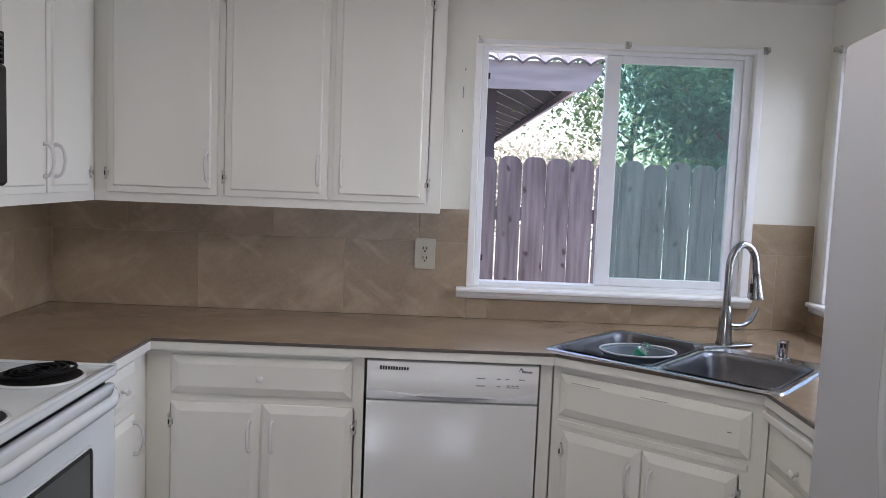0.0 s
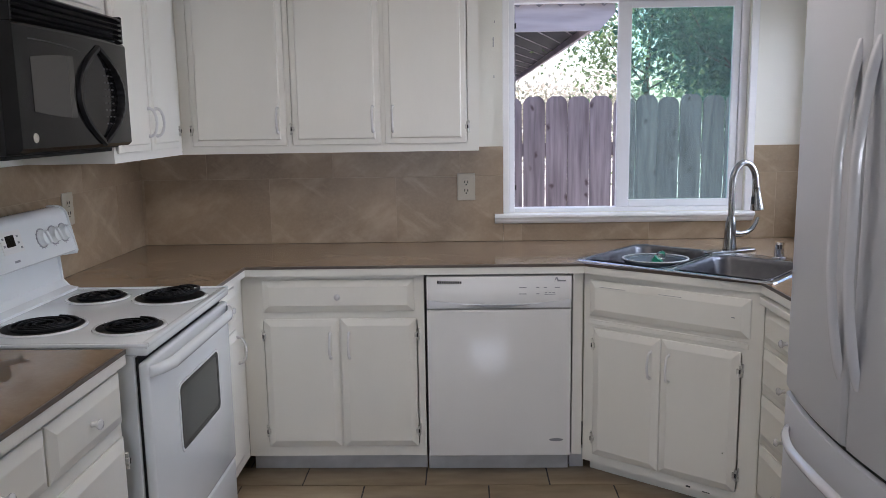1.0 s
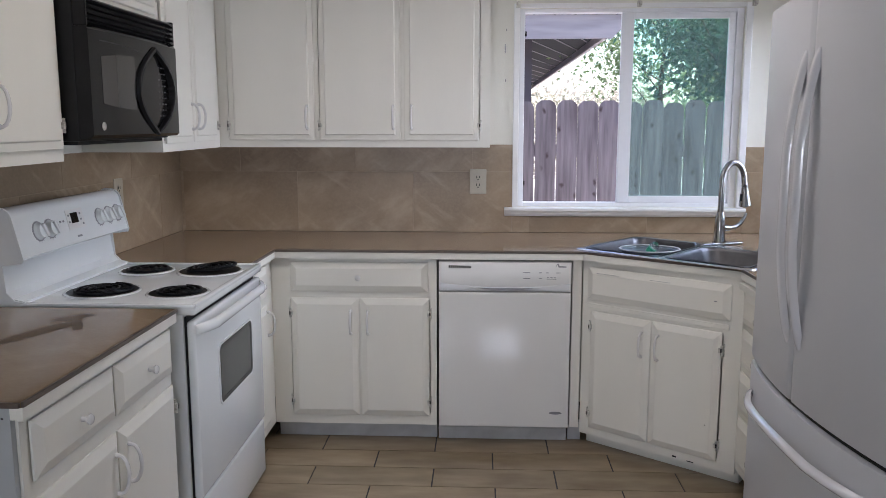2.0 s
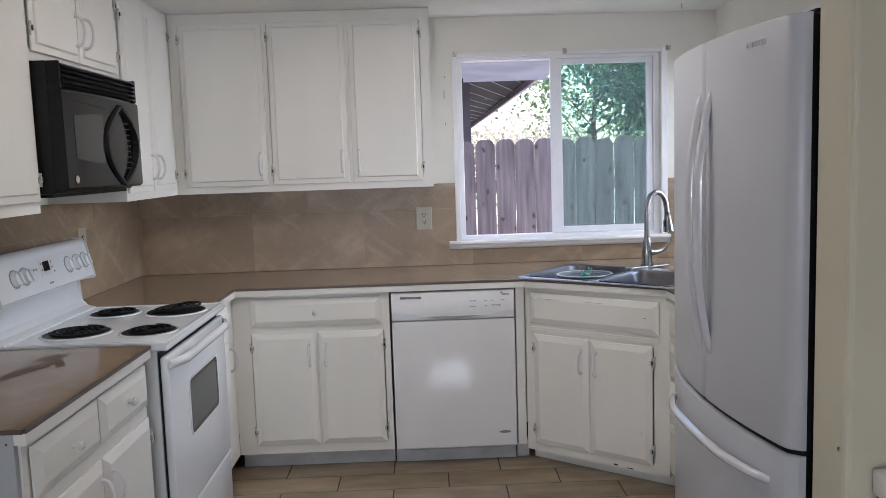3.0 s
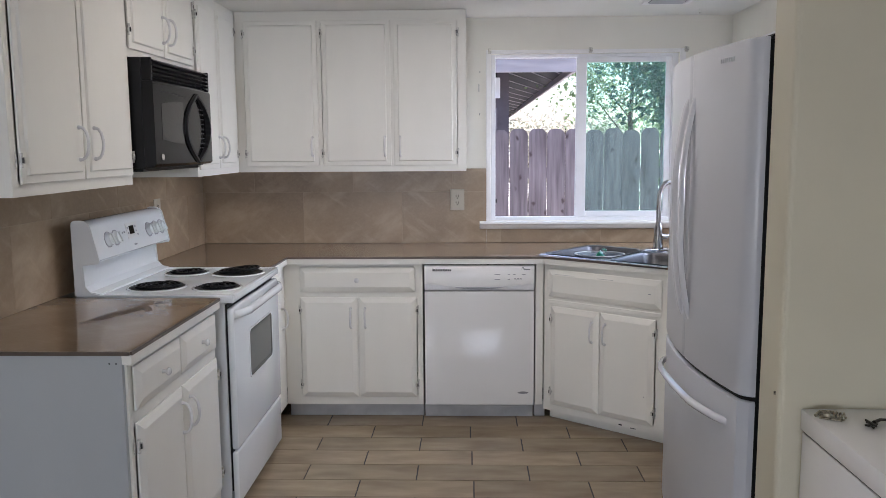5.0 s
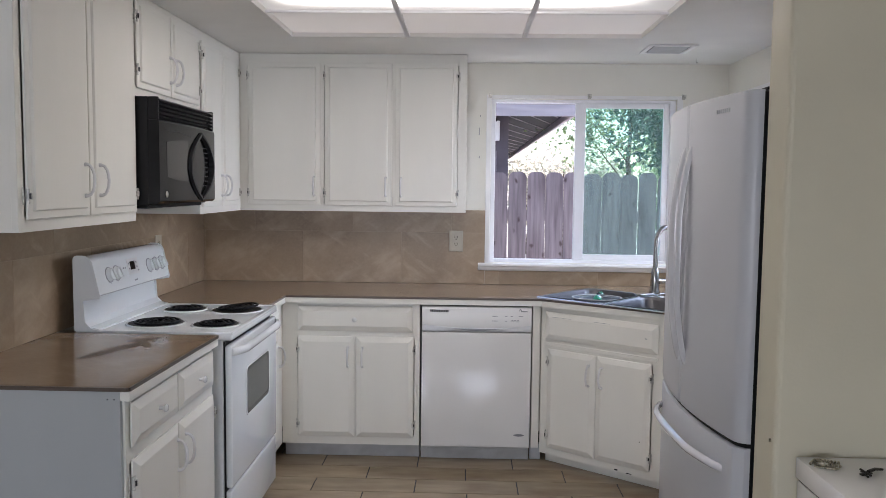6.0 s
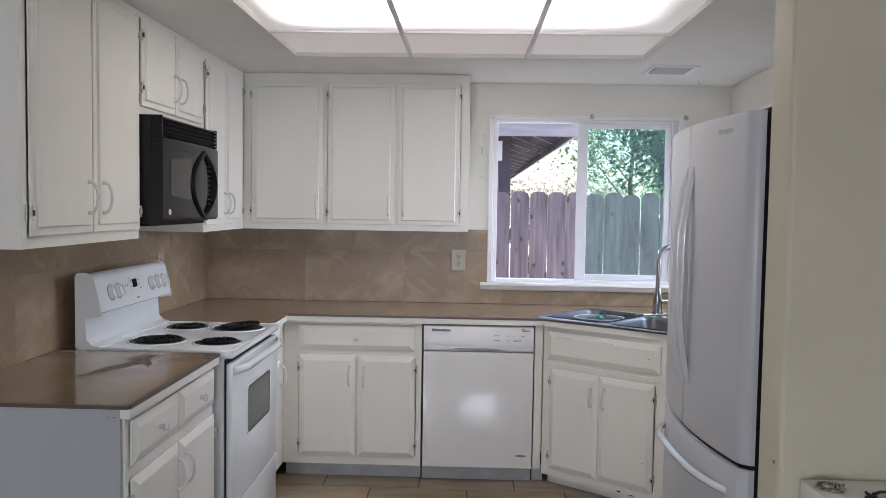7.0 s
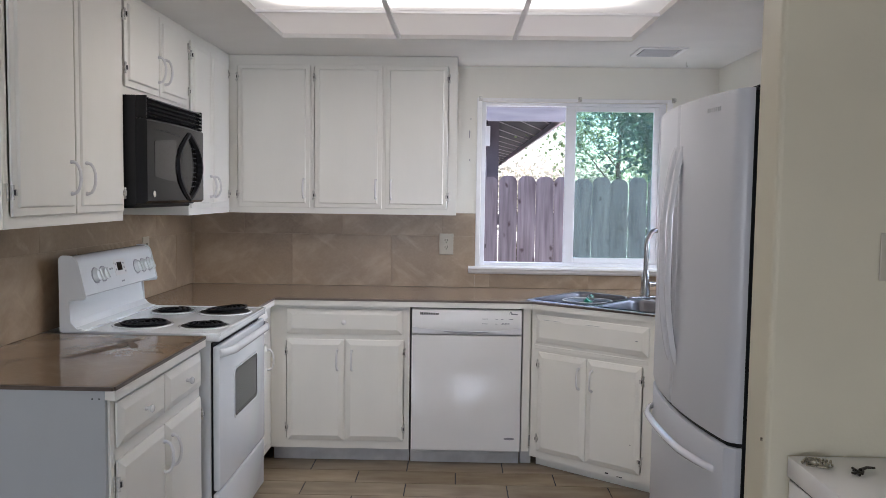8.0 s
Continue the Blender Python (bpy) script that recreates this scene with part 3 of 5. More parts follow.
w1 = window("window_1", pose(WX0, 0, 0), WX1 - WX0, "white vinyl sliding window over the sink", True)
w2 = window("window_2", pose(XR, -0.13, 0, 0, 0, -90), 1.12, "white vinyl side window by the sink", False)


def rod_bracket(m, label):
    b = thing("curtain_bracket", m @ Matrix.Diagonal((0.75, 0.75, 0.75, 1)), label, "bracket", "curtain brackets")
    part("plate", box(-0.014, -0.004, -0.02, 0.014, 0, 0.02, 0.001), NICKEL, b)
    bm = bmesh.new()
    bx(bm, -0.012, -0.035, -0.014, -0.009, -0.0041, 0.014), bx(bm, 0.009, -0.035, -0.014, 0.012, -0.0041, 0.014), bx(bm, -0.012, -0.038, -0.014, 0.012, -0.0352, 0.010)
    part("cup", bm, NICKEL, b)
    return b


for x, lab in ((1.765, "small tarnished metal curtain bracket"), (2.36, "dark metal centre curtain bracket"), (2.92, "small white metal curtain bracket")):
    rod_bracket(pose(x, -0.0145, 2.055), lab)
rod_bracket(pose(XR - 0.0145, -0.12, 2.055, 0, 0, -90), "small tarnished metal curtain bracket")

# ---- base cabinets ----
TOP = 0.870
BACKY, LEFTX = -0.600, 0.632
c_back = cabinet(pose(LEFTX + 0.001, BACKY, 0), "white painted base cabinet with drawer and two doors", 1.388 - LEFTX - 0.001, 0.59, 0, TOP,
                 [(0.088, 0.398, 0.130, 0.686, 1, 0.575), (0.408, 0.722, 0.130, 0.686, -1, 0.575)], [(0.088, 0.715, 0.716, 0.852)], 0.085)
lm = lambda x, y: pose(x, y, 0, 0, 0, 90)
c_near = cabinet(lm(LEFTX, -2.620), "white painted base cabinet with two drawers at the run's end", 0.808, 0.62, 0, TOP,
                 [(0.030, 0.408, 0.130, 0.676, 1, 0.575), (0.416, 0.796, 0.130, 0.676, -1, 0.575)], [(0.030, 0.408, 0.716, 0.852), (0.416, 0.796, 0.716, 0.852)], 0.085)
part("end_panel", box(-0.018, 0.006, 0.0, -0.0005, 0.625, TOP + 0.0295, 0.001), ENDPANEL, c_near, "end panel with blue-grey shade in its colour")
part("end_block", box(-0.018, -0.0125, TOP + 0.0006, -0.0005, 0.0055, TOP + 0.0290), WHITE, c_near)
c_corner = cabinet(lm(LEFTX, -1.022), "white painted narrow corner base cabinet", 0.421, 0.62, 0, TOP, [(0.03, 0.295, 0.130, 0.676, 1, 0.60)], [(0.03, 0.295, 0.716, 0.852)], 0.085)
# dishwasher's side fillers
f = thing("filler_panel", pose(1.999, BACKY, 0), "white painted filler strip beside the dishwasher", "panel")
part("strip", box(0.0, 0, 0.085, 0.042, 0.55, TOP, 0.0015), WHITE, f)
part("toe_kick", box(0.001, 0.066, 0.0, 0.060, 0.10, 0.0845), TOEGREY, f)

# corner sink cabinet, turned
DA = -37.5
D1, D2 = Vector((2.047, -0.592, 0)), Vector((2.622, -1.026, 0))
DW = (D2 - D1).length
c_sink = cabinet(pose(D1.x, D1.y, 0, 0, 0, DA), "white painted diagonal sink cabinet with false drawer front", DW, 0.34, 0, TOP,
                 [(0.050, 0.338, 0.100, 0.642, 1, 0.535), (0.344, 0.645, 0.100, 0.642, -1, 0.535)], (), 0.06, toe_mat=WHITE, hollow=True)
part("false_front", raised_front(0.030, 0.675, 0.695, 0.842, "bevel"), WHITE, c_sink)
part("moulding", box(0.025, -0.006, 0.656, 0.672, -0.0005, 0.678, 0.002), WHITE, c_sink)
for u, z, w_, h_, y in ((0.080, 0.818, 0.110, 0.0012, -0.0215), (0.330, 0.819, 0.090, 0.0012, -0.0215), (0.610, 0.768, 0.012, 0.0035, -0.0207), (0.596, 0.245, 0.004, 0.004, -0.0207), (0.455, 0.066, 0.018, 0.007, -0.0007), (0.520, 0.063, 0.030, 0.004, -0.0007)):
    part("paint_chip", box(u, y, z, u + w_, y + 0.001, z + h_), DARK if h_ > 0.0035 else INK, c_sink)
c_draw = cabinet(pose(2.624, -1.024, 0, 0, 0, -90), "white painted stack of drawers beside the fridge", 0.60, 0.56, 0, TOP, (), (), 0.085)
for a, b in ((0.700, 0.828), (0.530, 0.675), (0.345, 0.505), (0.120, 0.320)):
    d = part("drawer_front", raised_front(0.025, 0.575, a, b, "bevel"), WHITE, c_draw)
    add_knob(d, 0.25, (a + b) / 2 - 0.01)
part("pull_board", box(0.02, -0.032, 0.836, 0.58, -0.0005, 0.860, 0.003), WHITE, c_draw, "white pull-out board edge")

# ---- worktops ----
CT = 0.912


def worktop(label, outline, front, bare_end=False):
    w = thing("worktop", pose(0, 0, 0), label, "countertop")
    part("slab", prism(bmesh.new(), outline, "z", TOP + 0.0300, CT), COUNTER, w)
    for i, (p, q) in enumerate(front):
        p, q = Vector((*p, 0)), Vector((*q, 0))
        d = (q - p).normalized()
        n = Vector((d.y, -d.x, 0))
        ln = (q - p).length
        e = part("edge_strip", box(0, -0.007, 0, ln, -0.0003, 0.0120, 0.0015), EDGE, w, "dark brown edge strip")
        e.matrix_local = Matrix.Translation(p + Vector((0, 0, TOP + 0.0302))) @ Matrix.Rotation(math.atan2(d.y, d.x), 4, "Z")
        if bare_end and i == 0:
            continue
        e = part("apron", box(0, -0.004, 0, ln, 0.010, 0.0290, 0.001), WHITE, w, "white painted apron under the top")
        e.matrix_local = Matrix.Translation(p + Vector((0, 0, TOP + 0.0006))) @ Matrix.Rotation(math.atan2(d.y, d.x), 4, "Z")
    return w


CF, CL = -0.628, 0.655
P1, P2 = (2.042, CF), (2.606, -1.03)
# the sink's cut-out lies in the outline as a slit-free ring of pieces round it
SC, SA = Vector((2.490, -0.620, 0)), -40.0
SM = Matrix.Translation(SC) @ Matrix.Rotation(radians(SA), 4, "Z")
SW, SD = 0.815, 0.545


def sk(u, v):
    p = SM @ Vector((u, v, 0))
    return (p.x, p.y)


hw, hd = SW / 2 - 0.025, SD / 2 - 0.025
hole = [sk(-hw, -hd), sk(hw, -hd), sk(hw, hd), sk(-hw, hd)]
wt = worktop("brown marbled porcelain worktop along the wall with dark edge", [(0.002, -0.002), (0.002, -1.022), (CL, -1.022), (CL, CF), (P1[0], CF), hole[0], hole[3], (2.18, -0.002)],
             [((CL, -1.022), (CL, CF)), ((CL, CF), P1)])
part("slab", prism(bmesh.new(), [(2.18, -0.002), hole[3], hole[2], (XR - 0.002, -0.55), (XR - 0.002, -0.002)], "z", TOP + 0.0300, CT), COUNTER, wt)
part("slab", prism(bmesh.new(), [hole[2], hole[1], P2, (2.606, -1.612), (XR - 0.002, -1.612), (XR - 0.002, -0.55)], "z", TOP + 0.0300, CT), COUNTER, wt)
part("slab", prism(bmesh.new(), [P1, P2, hole[1], hole[0]], "z", TOP + 0.0300, CT), COUNTER, wt)
for p, q in ((P1, P2), (P2, (2.606, -1.612))):
    p, q = Vector((*p, 0)), Vector((*q, 0))
    d = (q - p).normalized()
    for nm, args, mt, z in (("edge_strip", (0, -0.007, 0, (q - p).length, -0.0003, 0.0120, 0.0015), EDGE, 0.0302), ("apron", (0, -0.004, 0, (q - p).length, 0.010, 0.0290, 0.001), WHITE, 0.0006)):
        e = part(nm, box(*args), mt, wt)
        e.matrix_local = Matrix.Translation(p + Vector((0, 0, TOP + z))) @ Matrix.Rotation(math.atan2(d.y, d.x), 4, "Z")
wn = worktop("brown marbled porcelain worktop beside the stove with wet smears", [(0.002, -2.645), (CL, -2.645), (CL, -1.812), (0.002, -1.812)], [((0.002, -2.645), (CL, -2.645)), ((CL, -2.645), (CL, -1.812))], True)

# ---- upper cabinets ----
UB, UF = 1.358, 0.320
u_back = cabinet(pose(UF + 0.011, -UF, 0), "white painted wall cabinet with three doors", 1.626 - UF - 0.011, UF - 0.002, UB, CZ - 0.002,
                 [(0.050, 0.462, 1.392, 2.195, 1, 1.500), (0.488, 0.872, 1.392, 2.195, 1, 1.500), (0.890, 1.243, 1.392, 2.195, -1, 1.500)], style="step")
u_corner = cabinet(lm(UF + 0.010, -1.022), "white painted corner wall cabinet with two doors", 1.022 - UF - 0.001, UF + 0.007, UB, CZ - 0.002,
                   [(0.020, 0.318, 1.392, 2.20, 1, 1.500), (0.326, 0.640, 1.392, 2.20, -1, 1.500)], style="step")
u_mw = cabinet(lm(UF + 0.010, -1.786), "white painted short wall cabinet above the microwave", 0.762, UF + 0.007, 1.850, CZ - 0.002,
               [(0.010, 0.368, 1.880, 2.225, 1, 1.990), (0.376, 0.735, 1.880, 2.225, -1, 1.990)], style="step")
u_near = cabinet(lm(UF + 0.010, -2.620), "white painted tall wall cabinet with two doors", 0.832, UF + 0.007, UB, CZ - 0.002,
                 [(0.036, 0.425, 1.395, 2.215, 1, 1.515), (0.433, 0.818, 1.395, 2.215, -1, 1.515)], style="step", inset=0.050)

# ---- dishwasher ----
dw = thing("dishwasher", pose(1.392, -0.612, 0), "white built-in dishwasher with curved grey grip", "dishwasher")
part("body", box(0.004, 0.02, 0.0885, 0.600, 0.58, 0.866), BLACKMATT, dw)
bm = bmesh.new()
W = 0.604
prof = [(0.018, 0.088), (-0.008, 0.089), (-0.0115, 0.092), (-0.012, 0.097), (-0.012, 0.714), (-0.0115, 0.719), (-0.008, 0.722), (0.018, 0.722)]
prism(bm, prof, "x", 0.008, W - 0.006)
smooth(part("door_panel", bm, DWHITE, dw, "glossy white door panel"), 50)
bm = bmesh.new()
prism(bm, [(0.018, 0.726), (-0.004, 0.727), (-0.010, 0.735), (-0.016, 0.765), (-0.014, 0.856), (-0.008, 0.862), (0.018, 0.862)], "x", 0.008, W - 0.006)
cp = smooth(part("control_panel", bm, SATIN, dw), 50)
loops = []
for k in range(25):
    s = k / 24
    x = 0.009 + s * (W - 0.016)
    zt = 0.766 - 0.022 * (1 - (2 * s - 1) ** 2)
    loops.append([(x, -0.0135, 0.7275), (x, -0.0165, 0.7300), (x, -0.0190, zt - 0.004), (x, -0.0165, zt), (x, -0.0090, zt), (x, -0.0090, 0.7275)])
smooth(part("grip_strip", rings(bmesh.new(), loops), SILVER, dw, "pale silver strip with a dipping upper edge"), 40)
loops = []
for k in range(21):
    s = 2 * k / 20 - 1
    x, th = W / 2 + s * 0.130, 0.0105 * (1 - s * s) + 0.0004
    zc = 0.7445 - 0.006 * (1 - s * s)
    loops.append([(x, -0.0205, zc - th * 0.5), (x, -0.0205, zc + th * 0.5), (x, -0.0165, zc + th * 0.5), (x, -0.0165, zc - th * 0.5)])
smooth(part("grip_recess", rings(bmesh.new(), loops), DIAL, dw, "grey crescent grip"), 50)
bm = bmesh.new()
for k in range(11):
    bx(bm, 0.052 + k * 0.0092, -0.0165, 0.832, 0.0585 + k * 0.0092, -0.0145, 0.846 - 0.0004 * k)
part("vent", bm, DARK, dw, "row of small dark vent slots")
for x, z, w_, in ((0.385, 0.812, 0.030), (0.385, 0.786, 0.030), (0.455, 0.812, 0.012), (0.485, 0.812, 0.012), (0.455, 0.786, 0.012), (0.490, 0.790, 0.010), (0.505, 0.790, 0.010), (0.520, 0.790, 0.010), (0.530, 0.812, 0.020)):
    part("marking", box(x, -0.0165, z, x + w_, -0.0150, z + 0.003), INK, cp, "small grey control marking")
part("marking", box(0.488, -0.0166, 0.784, 0.532, -0.0150, 0.786), INK, cp, "small grey control marking")
bm = bmesh.new()
prism(bm, [(0.528, 0.838), (0.536, 0.851), (0.541, 0.838), (0.575, 0.838), (0.575, 0.843), (0.545, 0.845), (0.540, 0.855), (0.534, 0.855)], "y", -0.0165, -0.0145)
part("badge", bm, INK, dw)
bm = bmesh.new()
lathe(bm, [(0.022, 0), (0.020, 0.002)], Matrix.Translation((0.540, -0.0105, 0.160)) @ Matrix.Rotation(radians(90), 4, "X") @ Matrix.Diagonal((1.45, 0.33, 1, 1)), 20)
part("badge", bm, INK, dw, "small oval dark badge")
bm = bmesh.new()
bx(bm, 0.002, 0.066, 0.0, W - 0.004, 0.075, 0.083, 0.001), bx(bm, 0.02, 0.062, 0.052, W - 0.02, 0.0659, 0.058)
part("toe_kick", bm, TOEGREY, dw)

# ---- range: built facing -y, turned to face +x ----
RW, RX, RY = 0.757, 0.688, -1.788
rg = thing("kitchen_range", lm(RX, RY), "white freestanding electric coil range", "stove")
bm = bmesh.new()
bx(bm, 0.004, 0.0195, 0.02, RW - 0.004, RX - 0.015, 0.886, 0.004)
part("body", bm, ENAMEL, rg)
part("gap_liner", box(0.012, 0.0122, 0.10, RW - 0.012, 0.0192, 0.878), BLACKMATT, rg, "black gap behind the oven door")
# storage drawer and oven door with rounded faces
bm = bmesh.new()
bx(bm, 0.004, -0.012, 0.045, RW - 0.004, 0.012, 0.268, 0.008, 3)
smooth(part("storage_drawer", bm, ENAMEL, rg))
bm = bmesh.new()
bx(bm, 0.004, -0.016, 0.278, RW - 0.004, 0.0118, 0.865, 0.010, 3)
od = smooth(part("oven_door", bm, ENAMEL, rg))
pts = rrect(0.215, RW - 0.165, 0.525, 0.728, 0.022)
bm = bmesh.new()
prism(bm, pts, "y", -0.0185, -0.0155)
part("window", bm, OVENGLASS, od, "grey glass oven window")
bm = bmesh.new()
inn = rrect(0.229, RW - 0.179, 0.539, 0.714, 0.016)
rings(bm, [[(u, -0.0188, v) for u, v in pts], [(u, -0.0192, v) for u, v in pts], [(u, -0.0192, v) for u, v in inn], [(u, -0.0186, v) for u, v in inn]], False, False)
part("window_border", bm, BLACK, od, "black border round the oven glass")
bm = bmesh.new()
out = rrect(0.208, RW - 0.158, 0.518, 0.735, 0.026)
rings(bm, [[(u, -0.0155, v) for u, v in out], [(u, -0.0205, v) for u, v in out], [(u, -0.0205, v) for u, v in pts], [(u, -0.0155, v) for u, v in pts]], False, False)
part("window_trim", bm, ENAMEL, od)
loops = []
for k in range(25):
    s = k / 24
    x = 0.012 + s * (RW - 0.024)
    o = 0.034 * min(1, math.sin(math.pi * s) * 2.6) ** 0.7 if 0 < s < 1 else 0
    y = -0.020 - o
    loops.append([(x, y + 0.010, 0.818), (x, y - 0.004, 0.822), (x, y - 0.008, 0.836), (x, y - 0.004, 0.850), (x, y + 0.010, 0.853), (x, y + 0.014, 0.836)])
smooth(part("oven_handle", rings(bmesh.new(), loops), ENAMEL, od, "wide white bowed handle"), 70)
# cooktop with rolled edge
bm = bmesh.new()
bx(bm, 0.0, -0.020, 0.884, RW, RX - 0.16, 0.914, 0.009, 3)
ct = smooth(part("cooktop", bm, ENAMEL, rg, "white enamel cooktop with raised rim"))
for a in ((0.0, -0.020, 0.016, RX - 0.16), (RW - 0.016, -0.020, RW, RX - 0.16), (0.0165, -0.020, RW - 0.0165, 0.0)):
    smooth(part("rim", box(a[0], a[1], 0.905, a[2], a[3], 0.919, bev=0.004), ENAMEL, ct))


def burner(u, v, r, tilt=0.0):
    bm = bmesh.new()
    m = Matrix.Translation((u, v, 0.914))
    lathe(bm, [(r + 0.024, 0.001), (r + 0.022, 0.005), (r + 0.016, 0.006), (r + 0.012, 0.003)], m, 32)
    b = smooth(part("drip_bowl", bm, ENAMEL, ct, "white burner ring"))
    bm = bmesh.new()
    lathe(bm, [(r + 0.013, 0.0055), (r + 0.006, 0.004), (r * 0.5, 0.0015), (0.01, 0.001)], m, 28)
    smooth(part("burner_pan", bm, BLACKMATT, ct, "blackened drip pan"))
    bm = bmesh.new()
    turns = 4 if r > 0.085 else 3
    n = turns * 22
    tm = m @ Matrix.Translation((0, 0, 0.0095)) @ Matrix.Rotation(radians(tilt), 4, "X")
    if tilt:
        tm = Matrix.Translation((0, 0, 0.009)) @ tm
    pts = []
    for k in range(n + 1):
        a = 2 * math.pi * turns * k / n
        rr = 0.018 + (r - 0.018) * k / n
        pts.append(tm @ Vector((rr * math.cos(a), rr * math.sin(a), 0)))
    tube(bm, pts, 0.0052, 6)
    for a in (90, 210, 330):
        p = tm @ Vector((0, 0, -0.004))
        q = tm @ Vector((r * math.cos(radians(a)), r * math.sin(radians(a)), -0.004))
        tube(bm, [p, q], 0.003, 5)
    smooth(part("burner_coil", bm, COIL, ct, "black spiral burner coil" + (", lifted out of level" if tilt else "")), 60)


burner(0.205, 0.365, 0.100)
burner(0.195, 0.105, 0.080)
burner(0.590, 0.375, 0.080)
burner(0.590, 0.130, 0.100, -5.0)
# backguard
bm = bmesh.new()
prism(bm, [(0.520, 0.900), (0.520, 0.922), (0.556, 0.930), (0.577, 0.950), (0.584, 1.000), (0.588, 1.045), (0.560, 1.05), (0.520, 1.052), (0.515, 1.058), (0.516, 1.064), (0.5435, 1.182), (0.546, 1.190), (0.551, 1.198), (0.558, 1.205), (0.567, 1.210), (0.578, 1.212), (0.598, 1.212), (0.606, 1.210), (0.611, 1.204), (0.612, 1.196), (0.612, 0.900)], "x", 0.006, RW - 0.006)
bg = smooth(part("backguard", bm, ENAMEL, rg, "white sloped control backguard"), 30)
for u in (0.0, RW - 0.0055):
    bm = bmesh.new()
    prism(bm, [(0.50, 0.915), (0.548, 0.925), (0.572, 0.95), (0.578, 1.035), (0.514, 1.044), (0.509, 1.056), (0.511, 1.064), (0.537, 1.182), (0.540, 1.192), (0.546, 1.202), (0.555, 1.210), (0.566, 1.215), (0.578, 1.217), (0.599, 1.217), (0.609, 1.214), (0.615, 1.207), (0.617, 1.197), (0.616, 0.915)], "x", u, u + 0.0055)
    part("end_cap", bm, ENAMEL, bg)
slope = math.atan2(0.029, 0.128)


def on_panel(u, s, lift=0.0):
    """A place on the sloped control face: u along, s from 0 at its foot to 1 at its head."""
    return Vector((u, 0.516 + 0.029 * s, 1.060 + 0.128 * s)) + Vector((0, -math.cos(slope), math.sin(slope))) * lift


FACE = Matrix.Rotation(radians(90) - slope, 4, "X")
for u in (0.135, 0.205, 0.555, 0.630, 0.700):
    p = on_panel(u, 0.52)
    bm = bmesh.new()
    m = Matrix.Translation(p) @ FACE
    lathe(bm, [(0.030, -0.001), (0.029, 0.006), (0.026, 0.008), (0.024, 0.020), (0.020, 0.022)], m, 22)
    rim = bmesh.new()
    lathe(rim, [(0.034, -0.001), (0.0335, 0.002), (0.030, 0.0025)], m, 22)
    smooth(part("knob_skirt", rim, DIAL, bg, "grey dial ring"), 50)
    r_ = bmesh.ops.create_cube(bm, size=1, matrix=m @ Matrix.LocRotScale((0, 0, 0.024), Euler((0, 0, 0.4)), (0.010, 0.044, 0.010)))
    smooth(part("control_knob", bm, ENAMEL, bg, "white control knob"), 50)
    bm = bmesh.new()
    for k in range(11):
        a = radians(-210 + 24 * k)
        q = m @ Vector((0.036 * math.cos(a), 0.036 * math.sin(a), 0.0006))
        bmesh.ops.create_cube(bm, size=0.0020, matrix=Matrix.Translation(q))
    part("dial_mark", bm, INK, bg)
bm = bmesh.new()
m = Matrix.Translation(on_panel(0.380, 0.62)) @ FACE
bmesh.ops.create_cube(bm, size=1, matrix=m @ Matrix.LocRotScale((0, 0, 0.0005), None, (0.115, 0.070, 0.003)))
part("clock_panel", bm, DWHITE, bg, "raised clock panel")
bm = bmesh.new()
bmesh.ops.create_cube(bm, size=1, matrix=m @ Matrix.LocRotScale((-0.008, 0.004, 0.0025), None, (0.046, 0.036, 0.002)))
part("clock_display", bm, BLACK, bg, "small black clock display")
for a, b, w_ in ((-0.045, 0.015, 0.008), (-0.045, -0.008, 0.008), (0.035, 0.015, 0.008), (0.035, -0.005, 0.008), (0.045, -0.022, 0.008), (-0.105, 0.0, 0.008), (-0.085, 0.0, 0.008), (0.0, -0.062, 0.030)):
    bm = bmesh.new()
    bmesh.ops.create_cube(bm, size=1, matrix=m @ Matrix.LocRotScale((a, b, 0.0025 if w_ < 0.02 else 0.0005), None, (w_, 0.007, 0.002)))
    part("marking", bm, INK, bg)
for u in (0.05, RW - 0.05):
    bm = bmesh.new()
    lathe(bm, [(0.012, 0.0), (0.014, 0.019)], Matrix.Translation((u, 0.06, 0.001)), 12)
    part("foot", bm, BLACKMATT, rg)

# ---- microwave over the range ----
mw = thing("microwave", lm(0.427, -1.788), "black over-range microwave with oval grip", "microwave")
MZ0, MZ1, MWW = 1.418, 1.846, 0.692
part("body", box(0.002, 0.045, MZ0, MWW - 0.002, 0.42, MZ1, 0.003), BLACKMATT, mw)
def bulge(u):
    return -0.016 * (1 - (2 * u / MWW - 1) ** 2)
loops = []
for k in range(17):
    u = 0.002 + (MWW - 0.004) * k / 16
    y = bulge(u)
    loops.append([(u, 0.044, MZ0 + 0.008), (u, y + 0.010, MZ0 + 0.008), (u, y, MZ0 + 0.018), (u, y, MZ1 - 0.098), (u, y + 0.006, MZ1 - 0.090), (u, 0.044, MZ1 - 0.090)])
dr = smooth(part("door", rings(bmesh.new(), loops), BLACK, mw, "glossy black door"), 35)
loops = []
for k in range(15):
    u = 0.066 + 0.215 * k / 14
    y, sag = bulge(u), 0.016 * (1 - k / 14) ** 2
    zb, zt = MZ0 + 0.098 + sag, MZ1 - 0.158 - sag
    loops.append([(u, y - 0.0012, zb), (u, y - 0.0012, zt), (u, y + 0.004, zt), (u, y + 0.004, zb)])
part("window", rings(bmesh.new(), loops), MWGLASS, dr, "dark grey viewing window with bowed edges")
loops = []
